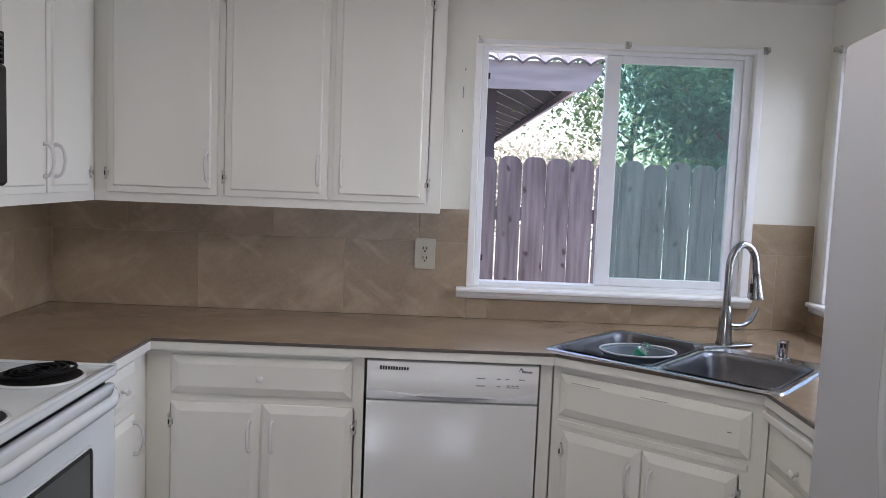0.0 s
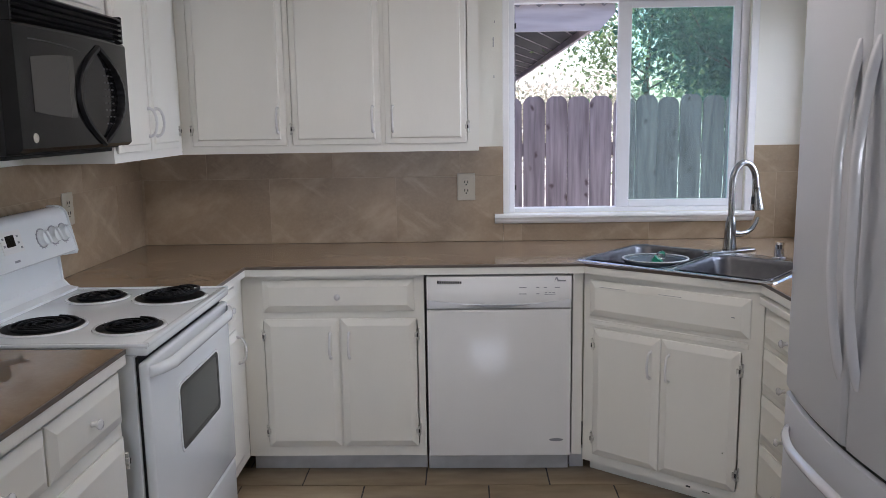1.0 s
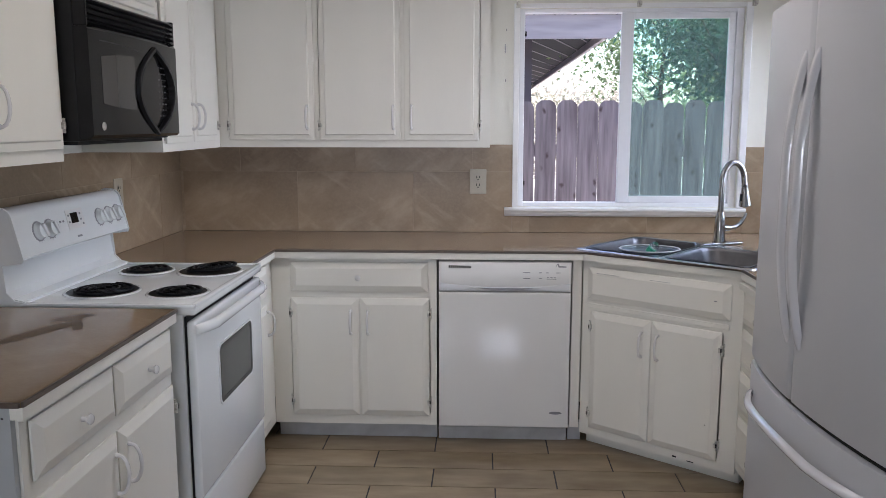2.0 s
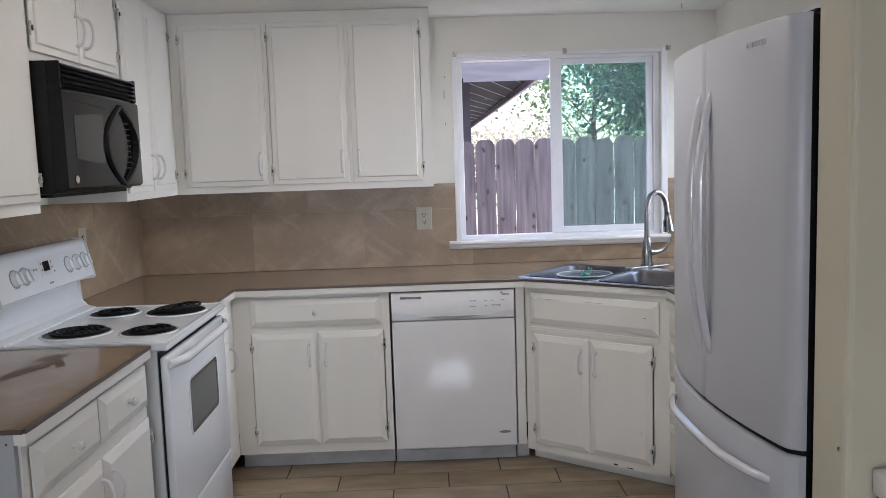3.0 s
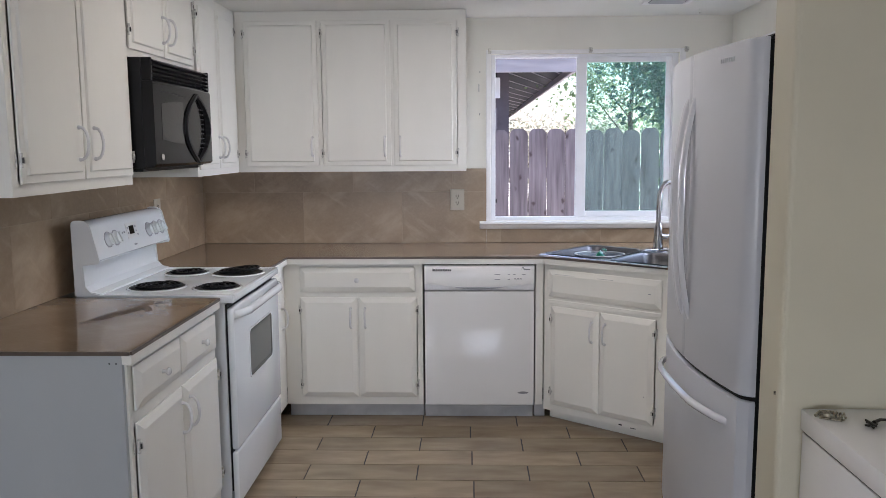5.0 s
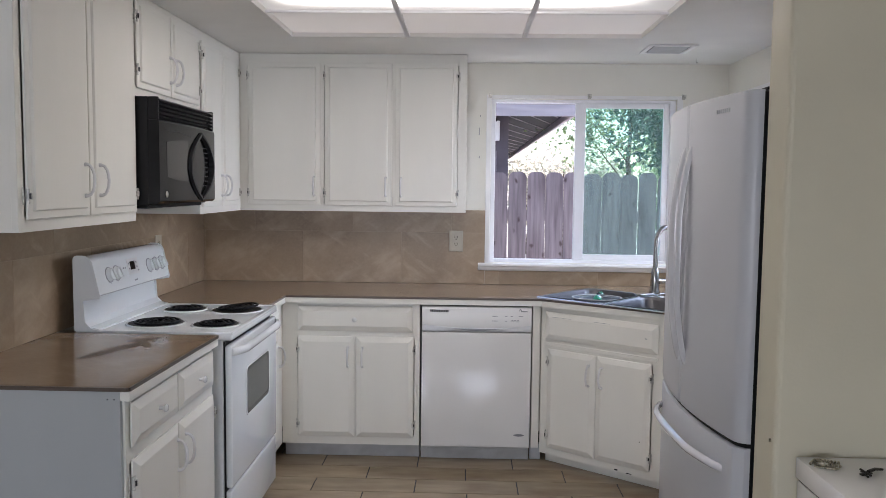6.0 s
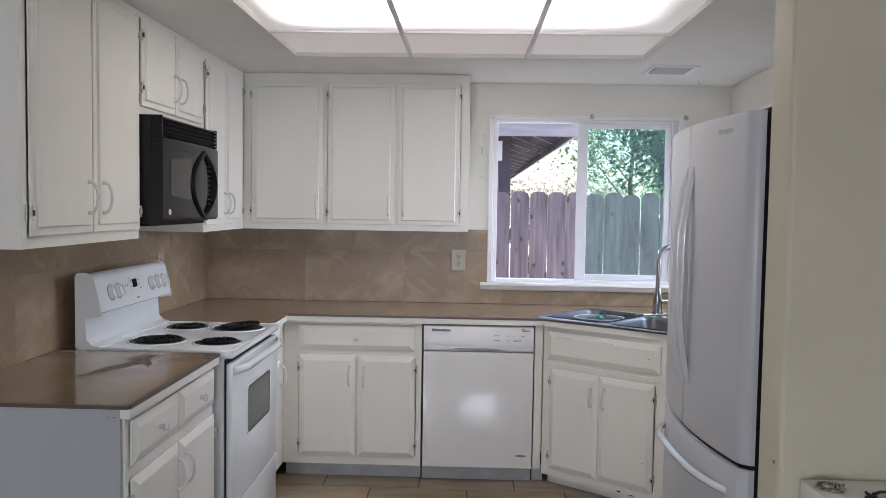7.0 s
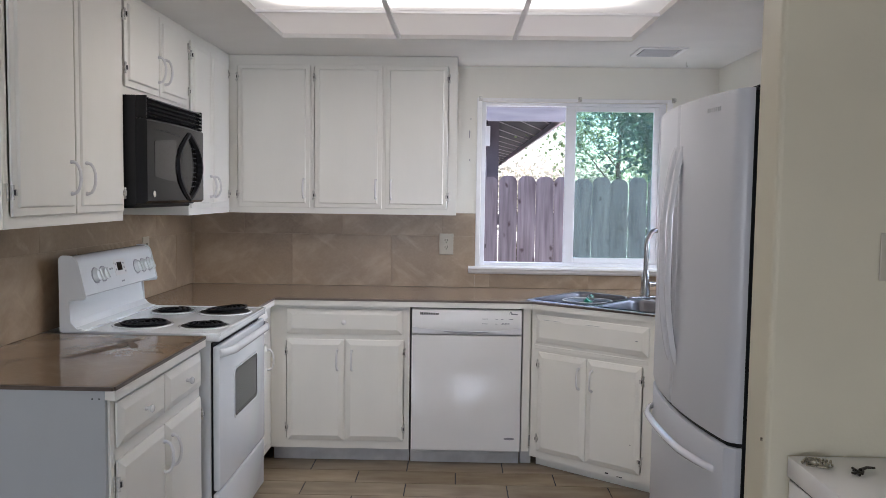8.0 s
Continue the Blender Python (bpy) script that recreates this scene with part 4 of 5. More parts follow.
for k in range(13):
    u = 0.062 + 0.26 * k / 12
    zt = MZ1 - 0.128 - 0.012 * (k / 12) ** 2
    loops.append([(u, bulge(u) - 0.0010, zt), (u, bulge(u) - 0.0010, zt + 0.003), (u, bulge(u) + 0.003, zt + 0.003), (u, bulge(u) + 0.003, zt)])
part("groove", rings(bmesh.new(), loops), DARK, dr, "dark curved groove over the window")
for k in range(5):
    zz = MZ1 - 0.084 + k * 0.0165
    bm = bmesh.new()
    prism(bm, [(0.044, zz), (0.004, zz + 0.001), (-0.001, zz + 0.005), (0.004, zz + 0.0105), (0.044, zz + 0.0115)], "x", 0.0162, MWW - 0.0162)
    part("grille_slat", bm, BLACK, mw)
for u in (0.002, MWW - 0.016):
    part("grille_end", box(u, 0.0035, MZ1 - 0.0885, u + 0.014, 0.0437, MZ1 - 0.0005, 0.003), BLACK, mw)
part("grille_back", box(0.006, 0.030, MZ1 - 0.088, MWW - 0.006, 0.0445, MZ1 - 0.001), DARK, mw)
# lens-shaped ring with pointed ends: two bowed bands, the inner edge notched for the fingers
cu, cz, ru, rz = 0.446, (MZ0 + MZ1) / 2 - 0.050, 0.158, 0.152


def lens(s, half, tall):
    return half * (1 - abs(s) ** 2.1), tall * s


for sgn, nm in ((-1, "door grip band"), (1, "keypad rim band")):
    loops = []
    for k in range(49):
        s_ = -1 + 2 * k / 48
        wo, zo = lens(s_, ru, rz)
        wi, zi = lens(s_, ru - 0.021, rz - 0.019)
        wi += 0.0025 * math.cos(s_ * 40) if abs(s_) < 0.7 else 0
        uo, ui = cu + sgn * wo, cu + sgn * max(wi, 0.0)
        lift = 0.010 + (0.013 if sgn > 0 else 0.002) * (1 - s_ * s_)
        yo, yi = bulge(uo), bulge(ui)
        loops.append([(uo, yo + 0.002, cz + zo), (uo, yo - lift + 0.005, cz + zo), (uo - sgn * 0.004, yo - lift, cz + zo * 0.985), (ui + sgn * 0.004, yi - lift, cz + zi * 1.01), (ui, yi - lift + 0.005, cz + zi), (ui, yi + 0.002, cz + zi)])
    smooth(part("grip", rings(bmesh.new(), loops), RING, dr, "black pointed-oval " + nm), 50)
bm = bmesh.new()
for r_ in range(9):
    for c_ in range(3):
        bx(bm, cu + 0.030 + c_ * 0.026, bulge(cu + 0.08) - 0.0025, cz - 0.086 + r_ * 0.021, cu + 0.044 + c_ * 0.026, bulge(cu) + 0.004, cz - 0.082 + r_ * 0.021)
part("keypad", bm, KEYPRINT, dr, "rows of small pale keypad marks")
bm = bmesh.new()
lathe(bm, [(0.013, 0), (0.0125, 0.002), (0.004, 0.0025)], Matrix.Translation((0.060, bulge(0.06) - 0.0002, MZ0 + 0.045)) @ Matrix.Rotation(radians(90), 4, "X"), 20)
smooth(part("badge", bm, NICKEL, dr, "round silver badge"))
part("under_tray", box(0.02, 0.06, MZ0 - 0.012, MWW - 0.02, 0.39, MZ0 - 0.0005, 0.003), BLACKMATT, mw)

# ---- refrigerator: built facing -y, turned to face -x ----
FW = 0.908
fr = thing("refrigerator", pose(2.440, -1.664, 0, 0, 0, -90), "white french-door refrigerator with bottom freezer drawer", "refrigerator")
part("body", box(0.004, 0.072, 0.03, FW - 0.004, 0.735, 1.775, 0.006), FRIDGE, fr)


def bowed(u0, u1, z0, z1, depth=0.050, back=0.0425, set_in=0.0):
    """A door slab whose front is one shallow bow across the whole appliance."""
    loops = []
    n = 40
    for k in range(n + 1):
        u = u0 + (u1 - u0) * k / n
        s = 2 * u / FW - 1
        y = -depth * (1 - s * s) + set_in
        edge = min(u - u0, u1 - u)
        y += 0.008 * max(0, 1 - edge / 0.010) ** 2
        side = min(u, FW - u)
        y += 0.020 * max(0, 1 - side / 0.034) ** 2
        r = min(0.010, (z1 - z0) / 3)
        loops.append([(u, back, z0), (u, y + r * 0.8, z0), (u, y + r * 0.2, z0 + r * 0.3), (u, y, z0 + r), (u, y, z1 - r), (u, y + r * 0.2, z1 - r * 0.3), (u, y + r * 0.8, z1), (u, back, z1)])
    return rings(bmesh.new(), loops)


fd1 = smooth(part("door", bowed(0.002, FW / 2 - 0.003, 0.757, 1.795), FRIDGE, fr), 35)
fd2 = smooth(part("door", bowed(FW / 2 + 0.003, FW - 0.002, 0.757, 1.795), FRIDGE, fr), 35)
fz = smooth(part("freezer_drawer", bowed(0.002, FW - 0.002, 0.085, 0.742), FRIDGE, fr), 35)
part("gasket", box(0.014, 0.043, 0.09, FW - 0.014, 0.0715, 1.79), BLACKMATT, fr, "dark door gasket")
smooth(part("seam", bowed(0.008, FW - 0.008, 0.7426, 0.7566, set_in=0.013), BLACKMATT, fr, "dark seam above the drawer"), 35)
part("base_grille", box(0.01, 0.03, 0.03, FW - 0.01, 0.0715, 0.080, 0.004), GREY, fr)
for u in (0.04, FW - 0.04):
    bm = bmesh.new()
    lathe(bm, [(0.020, -0.012), (0.024, 0), (0.020, 0.012)], Matrix.Translation((u, 0.015, 0.0242)) @ Matrix.Rotation(radians(90), 4, "Y"), 14)
    smooth(part("foot", bm, ENAMEL, fr, "white adjustable front foot"))
for door, side in ((fd1, -1), (fd2, 1)):
    u = FW / 2 + side * 0.040
    loops = []
    for k in range(29):
        s = k / 28
        z = 0.905 + 0.745 * s
        o = 0.040 * min(1, (math.sin(math.pi * s) * 1.15) ** 0.7) if 0 < s < 1 else 0
        y = -0.046 - o
        loops.append([(u - 0.014, y + 0.010, z), (u - 0.011, y - 0.003, z), (u, y - 0.008, z), (u + 0.011, y - 0.003, z), (u + 0.014, y + 0.010, z), (u, y + 0.016, z)])
    smooth(part("handle", rings(bmesh.new(), loops), FHANDLE, door, "tall bowed white handle"), 70)
loops = []
for k in range(29):
    s = k / 28
    u = 0.075 + (FW - 0.150) * s
    q = 2 * u / FW - 1
    o = 0.044 * min(1, (math.sin(math.pi * s) * 1.5) ** 0.6) if 0 < s < 1 else 0
    y = -0.050 * (1 - q * q) - o
    z = 0.655 + 0.012 * (1 - (2 * s - 1) ** 2)
    loops.append([(u, y + 0.012, z - 0.011), (u, y - 0.002, z - 0.010), (u, y - 0.008, z), (u, y - 0.002, z + 0.010), (u, y + 0.012, z + 0.011), (u, y + 0.016, z)])
smooth(part("handle", rings(bmesh.new(), loops), FHANDLE, fz, "wide bowed white freezer handle"), 70)
bm = bmesh.new()
for k in range(7):
    u = 0.708 + k * 0.0135
    q = 2 * u / FW - 1
    y = -0.050 * (1 - q * q)
    bx(bm, u, y - 0.0015, 1.740, u + 0.010, y + 0.003, 1.752)
part("badge", bm, GREY, fd2, "row of grey badge shapes")
for u in (0.05, FW - 0.05):
    part("hinge_cover", box(u - 0.03, 0.050, 1.7955, u + 0.045, 0.15, 1.8035, 0.003), BLACKMATT if u > 0.5 else FRIDGE, fr, "dark hinge cover" if u > 0.5 else "")

# ---- sink, tap and the things in it ----
sink = thing("kitchen_sink", Matrix.Translation(SC) @ Matrix.Rotation(radians(SA), 4, "Z") @ Matrix.Translation((0, 0, CT)), "stainless steel double bowl corner sink", "sink")


def sink_mesh():
    """Rim, ledge and two bowls in one pressed sheet."""
    bm = bmesh.new()
    a, b = SW / 2, SD / 2
    bowls = ((-a + 0.035, -0.018, -b + 0.035, b - 0.035), (0.018, a - 0.035, -b + 0.035, b - 0.105))
    outer = [(x, y) for x, y in rrect(-a, a, -b, b, 0.035)]
    inner = [(x, y) for x, y in rrect(-a + 0.014, a - 0.014, -b + 0.014, b - 0.014, 0.028)]
    rings(bm, [[(x, y, 0.0005) for x, y in outer], [(x, y, 0.005) for x, y in rrect(-a + 0.004, a - 0.004, -b + 0.004, b - 0.004, 0.033)], [(x, y, 0.0055) for x, y in inner]], False, False)
    # the ledge: strips between the inner rim and the bowls
    xs = [-a + 0.012, bowls[0][0], bowls[0][1], bowls[1][0], bowls[1][1], a - 0.012]
    for i in range(5):
        x0, x1 = xs[i], xs[i + 1]
        if i in (1, 3):
            bw = bowls[0 if i == 1 else 1]
            for y0, y1 in ((-b + 0.012, bw[2]), (bw[3], b - 0.012)):
                bm.faces.new([bm.verts.new((x, y, 0.005)) for x, y in ((x0, y0), (x1, y0), (x1, y1), (x0, y1))])
        else:
            bm.faces.new([bm.verts.new((x, y, 0.005)) for x, y in ((x0, -b + 0.012), (x1, -b + 0.012), (x1, b - 0.012), (x0, b - 0.012))])
    pans = []
    for x0, x1, y0, y1 in bowls:
        lp = []
        for d, z, r in ((-0.001, 0.005, 0.004), (-0.006, 0.0085, 0.05), (0.004, 0.006, 0.055), (0.010, -0.01, 0.06), (0.022, -0.13, 0.06), (0.045, -0.165, 0.07), (0.10, -0.172, 0.05)):
            lp.append([(x, y, z) for x, y in rrect(x0 + d, x1 - d, y0 + d, y1 - d, r)])
        pans.append(rings(bmesh.new(), lp, False, True))
    return bm, pans


rim_bm, pan_bms = sink_mesh()
smooth(part("rim", rim_bm, STEEL, sink), 50)
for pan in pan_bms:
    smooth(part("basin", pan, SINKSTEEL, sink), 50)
for x in (-0.21, 0.21):
    bm = bmesh.new()
    lathe(bm, [(0.045, 0.0), (0.043, 0.004), (0.03, 0.003), (0.028, -0.004), (0.004, -0.004)], Matrix.Translation((x, -0.03, -0.1715)), 20)
    smooth(part("drain", bm, CHROME, sink))

TAP = (2.690, -0.418)
tap = thing("kitchen_faucet", pose(TAP[0], TAP[1], CT + 0.006, 0, 0, 22), "brushed steel pull-down kitchen faucet", "faucet")
bm = bmesh.new()
pl = rrect(-0.13, 0.13, -0.028, 0.028, 0.027, 6)
rings(bm, [[(x, y, -0.0005) for x, y in pl], [(x, y, 0.004) for x, y in pl], [(x * 0.97, y * 0.9, 0.008) for x, y in pl]])
smooth(part("deck_plate", bm, FAUCET, tap), 40)
bm = bmesh.new()
lathe(bm, [(0.030, 0.006), (0.031, 0.012), (0.027, 0.02), (0.024, 0.08), (0.021, 0.125), (0.017, 0.14), (0.0145, 0.15)], n=20)
smooth(part("stem", bm, FAUCET, tap), 50)
pts = [(0, 0, 0.148), (0, 0, 0.22)]
for k in range(1, 17):
    a = math.pi * k / 16
    pts.append((0.062 - 0.062 * math.cos(a), 0, 0.285 + 0.090 * math.sin(a)))
pts.append((0.128, 0, 0.265))
smooth(part("spout", tube(bmesh.new(), pts, 0.0135, 14), FAUCET, tap), 50)
bm = bmesh.new()
m = Matrix.Translation((0.1285, 0, 0.268)) @ Matrix.Rotation(radians(176), 4, "Y")
lathe(bm, [(0.0140, -0.002), (0.0165, 0.0), (0.0155, 0.004), (0.015, 0.006), (0.019, 0.04), (0.027, 0.085), (0.028, 0.095), (0.023, 0.098), (0.004, 0.096)], m, 20)
sp = smooth(part("spray_head", bm, FAUCET, tap), 40)
part("spray_button", box(0.108, -0.008, 0.195, 0.117, 0.008, 0.230, 0.003), BLACKMATT, sp, "black spray button")
bm = bmesh.new()
tube(bm, [(0.018, 0, 0.075), (0.05, 0, 0.072), (0.085, 0, 0.075), (0.115, 0, 0.090), (0.135, 0, 0.115), (0.145, 0, 0.138)], [0.017, 0.014, 0.010, 0.009, 0.008, 0.006], 12)
smooth(part("lever", bm, FAUCET, tap, "curved side lever"), 60)
bm = bmesh.new()
ag = thing("air_gap_cap", pose(2.832, -0.592, CT + 0.0055), "small chrome air gap cap on the sink ledge", "air gap")
lathe(bm, [(0.026, 0.0), (0.026, 0.004), (0.019, 0.006), (0.018, 0.055), (0.020, 0.057), (0.019, 0.066), (0.003, 0.068)], n=18)
cap = smooth(part("cap", bm, CHROME, ag), 45)
for a in (-0.6, 0.0):
    bm = bmesh.new()
    bmesh.ops.create_cube(bm, size=1, matrix=Matrix.Rotation(a - 1.6, 4, "Z") @ Matrix.LocRotScale((0.0178, 0, 0.048), None, (0.003, 0.008, 0.016)))
    part("slot", bm, DARK, cap)

tub = thing("dish_tub", Matrix.Translation(SM @ Vector((-0.185, 0.015, 0)) + Vector((0, 0, CT - 0.13))) @ Matrix.Diagonal((0.88, 0.88, 1, 1)), "cloudy pale plastic dish tub in the sink", "tub")
bm = bmesh.new()
lathe(bm, [(0.10, 0.0), (0.125, 0.11), (0.132, 0.115), (0.132, 0.119), (0.122, 0.114), (0.097, 0.004)], Matrix.Diagonal((1.15, 0.95, 1, 1)), 32)
smooth(part("tub_wall", bm, CLOUDY, tub), 50)
bm = bmesh.new()
prof = [(0.131, 0.1195), (0.136, 0.1195), (0.138, 0.1225), (0.136, 0.1255), (0.131, 0.1255), (0.129, 0.1225), (0.131, 0.1195)]
rings(bm, [[(1.15 * q * math.cos(2 * math.pi * k / 32), 0.95 * q * math.sin(2 * math.pi * k / 32), z) for k in range(32)] for q, z in prof], False, False)
bmesh.ops.remove_doubles(bm, verts=bm.verts, dist=0.0001)
smooth(part("tub_rim", bm, GREY, tub, "pale plastic rim"), 60)
br = thing("dish_brush", Matrix.Translation(SM @ Vector((-0.165, -0.03, 0)) + Vector((0, 0, CT - 0.022))) @ Euler((0.5, 0.4, 0.3)).to_matrix().to_4x4(), "small green and clear dish brush in the tub", "brush")
bm = bmesh.new()
lathe(bm, [(0.016, 0), (0.022, 0.01), (0.02, 0.032), (0.008, 0.036)], n=16)
smooth(part("cap", bm, GREEN, br, "green plastic cap"))
bm = bmesh.new()
lathe(bm, [(0.018, 0.0365), (0.021, 0.045), (0.014, 0.062), (0.004, 0.066)], n=16)
smooth(part("head", bm, CLEAR, br, "clear rounded head"))

# ---- wall plates ----


def outlet(m, label, group="wall plates", switch=False):
    o = thing("wall_outlet" if not switch else "light_switch", m, label, "outlet" if not switch else "switch", group)
    p = part("plate", box(-0.043, -0.006, -0.064, 0.043, -0.0005, 0.064, 0.003), IVORY, o)
    if switch:
        part("toggle", box(-0.005, -0.016, -0.012, 0.005, -0.0061, 0.010, 0.002), IVORY, o)
        return o
    for dz in (-0.020, 0.020):
        bm = bmesh.new()
        lathe(bm, [(0.0165, 0.0), (0.016, 0.002)], Matrix.Translation((0, -0.006, dz)) @ Matrix.Rotation(radians(90), 4, "X"), 16)
        f_ = part("socket", bm, IVORY, o)
        bm = bmesh.new()
        bx(bm, -0.009, -0.0090, dz - 0.002, -0.0055, -0.0078, dz + 0.010), bx(bm, 0.0055, -0.0090, dz - 0.002, 0.009, -0.0078, dz + 0.010), bx(bm, -0.003, -0.0090, dz - 0.012, 0.003, -0.0078, dz - 0.006)
        part("slots", bm, DARK, f_)
    return o


outlet(pose(1.570, -0.0125, 1.175), "ivory duplex wall outlet on the tiled backsplash")
outlet(pose(0.0125, -0.755, 1.172, 0, 0, 90), "ivory duplex wall outlet beside the range")
outlet(pose(0.0125, -2.25, 1.172, 0, 0, 90), "ivory duplex wall outlet above the end worktop")
outlet(pose(2.800, -2.7555, 1.328), "ivory light switch plate on the partition wall", "wall plates", True)

# ---- chest freezer by the partition ----
cf = thing("chest_freezer", pose(2.535, -3.36, 0), "white chest freezer against the partition wall", "freezer")
bm = bmesh.new()
bx(bm, 0.004, 0.004, 0.02, 0.902, 0.592, 0.7245, 0.004, 2)
smooth(part("body", bm, FREEZER, cf))
bm = bmesh.new()
bx(bm, 0.0, 0.0, 0.731, 0.906, 0.596, 0.788, 0.0035, 2)
smooth(part("lid", bm, FREEZER, cf))
part("seal", box(0.007, 0.007, 0.7247, 0.899, 0.589, 0.7308), BLACKMATT, cf, "dark lid seal")


def hardware(m, label, k):
    h = thing("metal_fitting", m, label, "hardware", "loose fittings")
    rng = random.Random(11 + k)
    bm = bmesh.new()
    if k == 0:  # a crumpled latch: plate, keeper, coil and loose screws
        bx(bm, -0.030, -0.016, 0.0, 0.024, 0.014, 0.004, 0.0015)
        bx(bm, -0.022, -0.010, 0.004, -0.004, 0.010, 0.015, 0.003)
        tube(bm, [(0.000 + 0.0012 * q, 0.010 * math.cos(q * 0.9), 0.012 + 0.007 * math.sin(q * 0.9)) for q in range(28)], 0.0022, 6)
        tube(bm, [(-0.040, -0.004, 0.004), (-0.030, 0.012, 0.010), (-0.008, 0.018, 0.012), (0.012, 0.020, 0.006)], [0.004, 0.005, 0.005, 0.003], 8)
    else:  # a pin with a cross arm
        bx(bm, -0.026, -0.006, 0.0, 0.010, 0.006, 0.005, 0.002)
        tube(bm, [(0.000, 0, 0.007), (0.030, 0.006, 0.008), (0.055, 0.002, 0.005)], [0.005, 0.004, 0.003], 8)
        tube(bm, [(-0.012, -0.018, 0.004), (-0.010, 0.016, 0.010)], 0.003, 7)
    for q in range(5 if k == 0 else 2):
        x, y, a = rng.uniform(-0.035, 0.035), rng.uniform(-0.020, 0.016), rng.uniform(0, 3)
        tube(bm, [(x, y, 0.0035), (x + 0.008 * math.cos(a), y + 0.008 * math.sin(a), 0.0035), (x + 0.014 * math.cos(a), y + 0.014 * math.sin(a), 0.003)], [0.0035, 0.0022, 0.0018], 7)
    smooth(part("casting", bm, BRASS if k == 0 else IRON, h))
    return h


hardware(pose(2.582, -2.846, 0.7885, 0, 0, -25), "tarnished brass latch lying on the freezer lid", 0)
hardware(pose(2.665, -2.893, 0.7885, 0, 0, 25), "dark metal hinge pin lying on the freezer lid", 1)
nail = thing("wall_nail", pose(2.4785, -2.733, 0.822), "small dark screw stuck in the wall end", "screw")
part("shank", box(-0.006, -0.0016, -0.005, -0.0002, 0.0016, 0.005, 0.0006), BRASS, nail)

hook = thing("ceiling_hook", pose(2.93, -0.22, CZ), "small dark metal ceiling hook", "hook")
part("wire", tube(bmesh.new(), [(0, 0, 0.0), (0, 0, -0.018), (0.006, 0, -0.026), (0.010, 0, -0.020)], 0.0018, 6), NICKEL, hook)
for x, z, h_ in ((1.700, 1.82, 0.045), (1.703, 1.68, 0.012), (1.706, 1.93, 0.010)):
    tagged(part("wall_scar", box(x, -0.0006, z, x + 0.004, 0.001, z + h_, 0.0003), INK), "thin grey scar in the wall paint", "scuff", "wall scars")
for dx in (0.025, 0.045):
    part("screw_hole", box(dx, 0, 0, 0.004 + dx, 0.001, 0.004), DARK, c_near).matrix_local = Matrix.Translation((-0.0188, -0.005, 0.872)) @ Matrix.Rotation(radians(90), 4, "Z")

# wet smears on the end worktop


def smear(pts):
    bm = bmesh.new()
    top = [bm.verts.new((x, y, CT + 0.0008)) for x, y in pts]
    bm.faces.new(top)
    return bm


def blob(cx, cy, rx, ry, rot, seed, n=26):
    out = []
    for k in range(n):
        a = 2 * math.pi * k / n
        r = 1 + 0.45 * noise.noise(Vector((math.cos(a) * 1.6 + seed, math.sin(a) * 1.6, seed)))
        x, y = rx * r * math.cos(a), ry * r * math.sin(a)
        out.append((cx + x * math.cos(rot) - y * math.sin(rot), cy + x * math.sin(rot) + y * math.cos(rot)))
    return out


for cx, cy, rx, ry, rot, sd in ((0.385, -2.115, 0.030, 0.150, -0.35, 3.0), (0.400, -1.935, 0.030, 0.060, -0.7, 8.0), (0.455, -2.020, 0.016, 0.070, 0.5, 12.0)):
    tagged(part("wet_smear", smear(blob(cx, cy, rx, ry, rot, sd)), WATER), "dark wet smear on the brown worktop", "smear", "wet smears")

# ---- outside: ground, fence, neighbouring eave, trees ----
structure("ground", box(-400, 0.141, -0.32, 400, 700, -0.22), GROUND, "pale concrete yard outside", "ground")
structure("ground_side", box(XR + 0.121, -400, -0.32, 400, 0.14, -0.22), GROUND, "pale concrete yard beside the house", "ground")
FY = 1.75
fence = thing("fence", pose(0, FY, -0.22), "weathered cedar dog-eared board fence", "fence")
part("rail", box(-1.0, 0.021, 0.35, 5.2, 0.060, 0.44), FENCE, fence)
part("rail", box(-1.0, 0.021, 1.45, 5.2, 0.060, 1.54), FENCE, fence)
PK = 0.1525
pm = bmesh.new()
hp = 1.845
prism(pm, [(-0.0745, 0), (0.0745, 0), (0.0745, hp - 0.045), (0.061, hp - 0.018), (0.037, hp), (-0.037, hp), (-0.061, hp - 0.018), (-0.0745, hp - 0.045)], "y", 0, 0.019)
first = part("picket", pm, FENCE, fence)
rnd = random.Random(5)
for k in range(34):
    o = first if k == 0 else first.copy()
    if k:
        scene.collection.objects.link(o)
    x = -0.539 + PK * k
    o.location = (x, rnd.uniform(-0.003, 0.003), rnd.uniform(-0.012, 0.012))
    o.rotation_euler = (0, radians(rnd.uniform(-0.25, 0.25)), 0)
    o.scale = (rnd.uniform(0.955, 0.992), 1, 1)

# neighbour's eave
nh = thing("neighbour_house", pose(0, 0, 0), "neighbouring house corner with dark eave and lilac fascia", "house")
part("wall", box(-3.0, 4.15, -0.22, 2.085, 20, 2.34), HOUSE, nh, "dark brown wall")
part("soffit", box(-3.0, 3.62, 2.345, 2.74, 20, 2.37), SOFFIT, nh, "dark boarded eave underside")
part("fascia", prism(bmesh.new(), [(-3.0, 2.250), (2.79, 2.250), (2.93, 2.400), (2.93, 2.488), (-3.0, 2.488)], "y", 3.575, 3.615), FASCIA, nh, "faded lilac fascia board")
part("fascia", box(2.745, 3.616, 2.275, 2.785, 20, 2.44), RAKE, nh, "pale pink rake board")
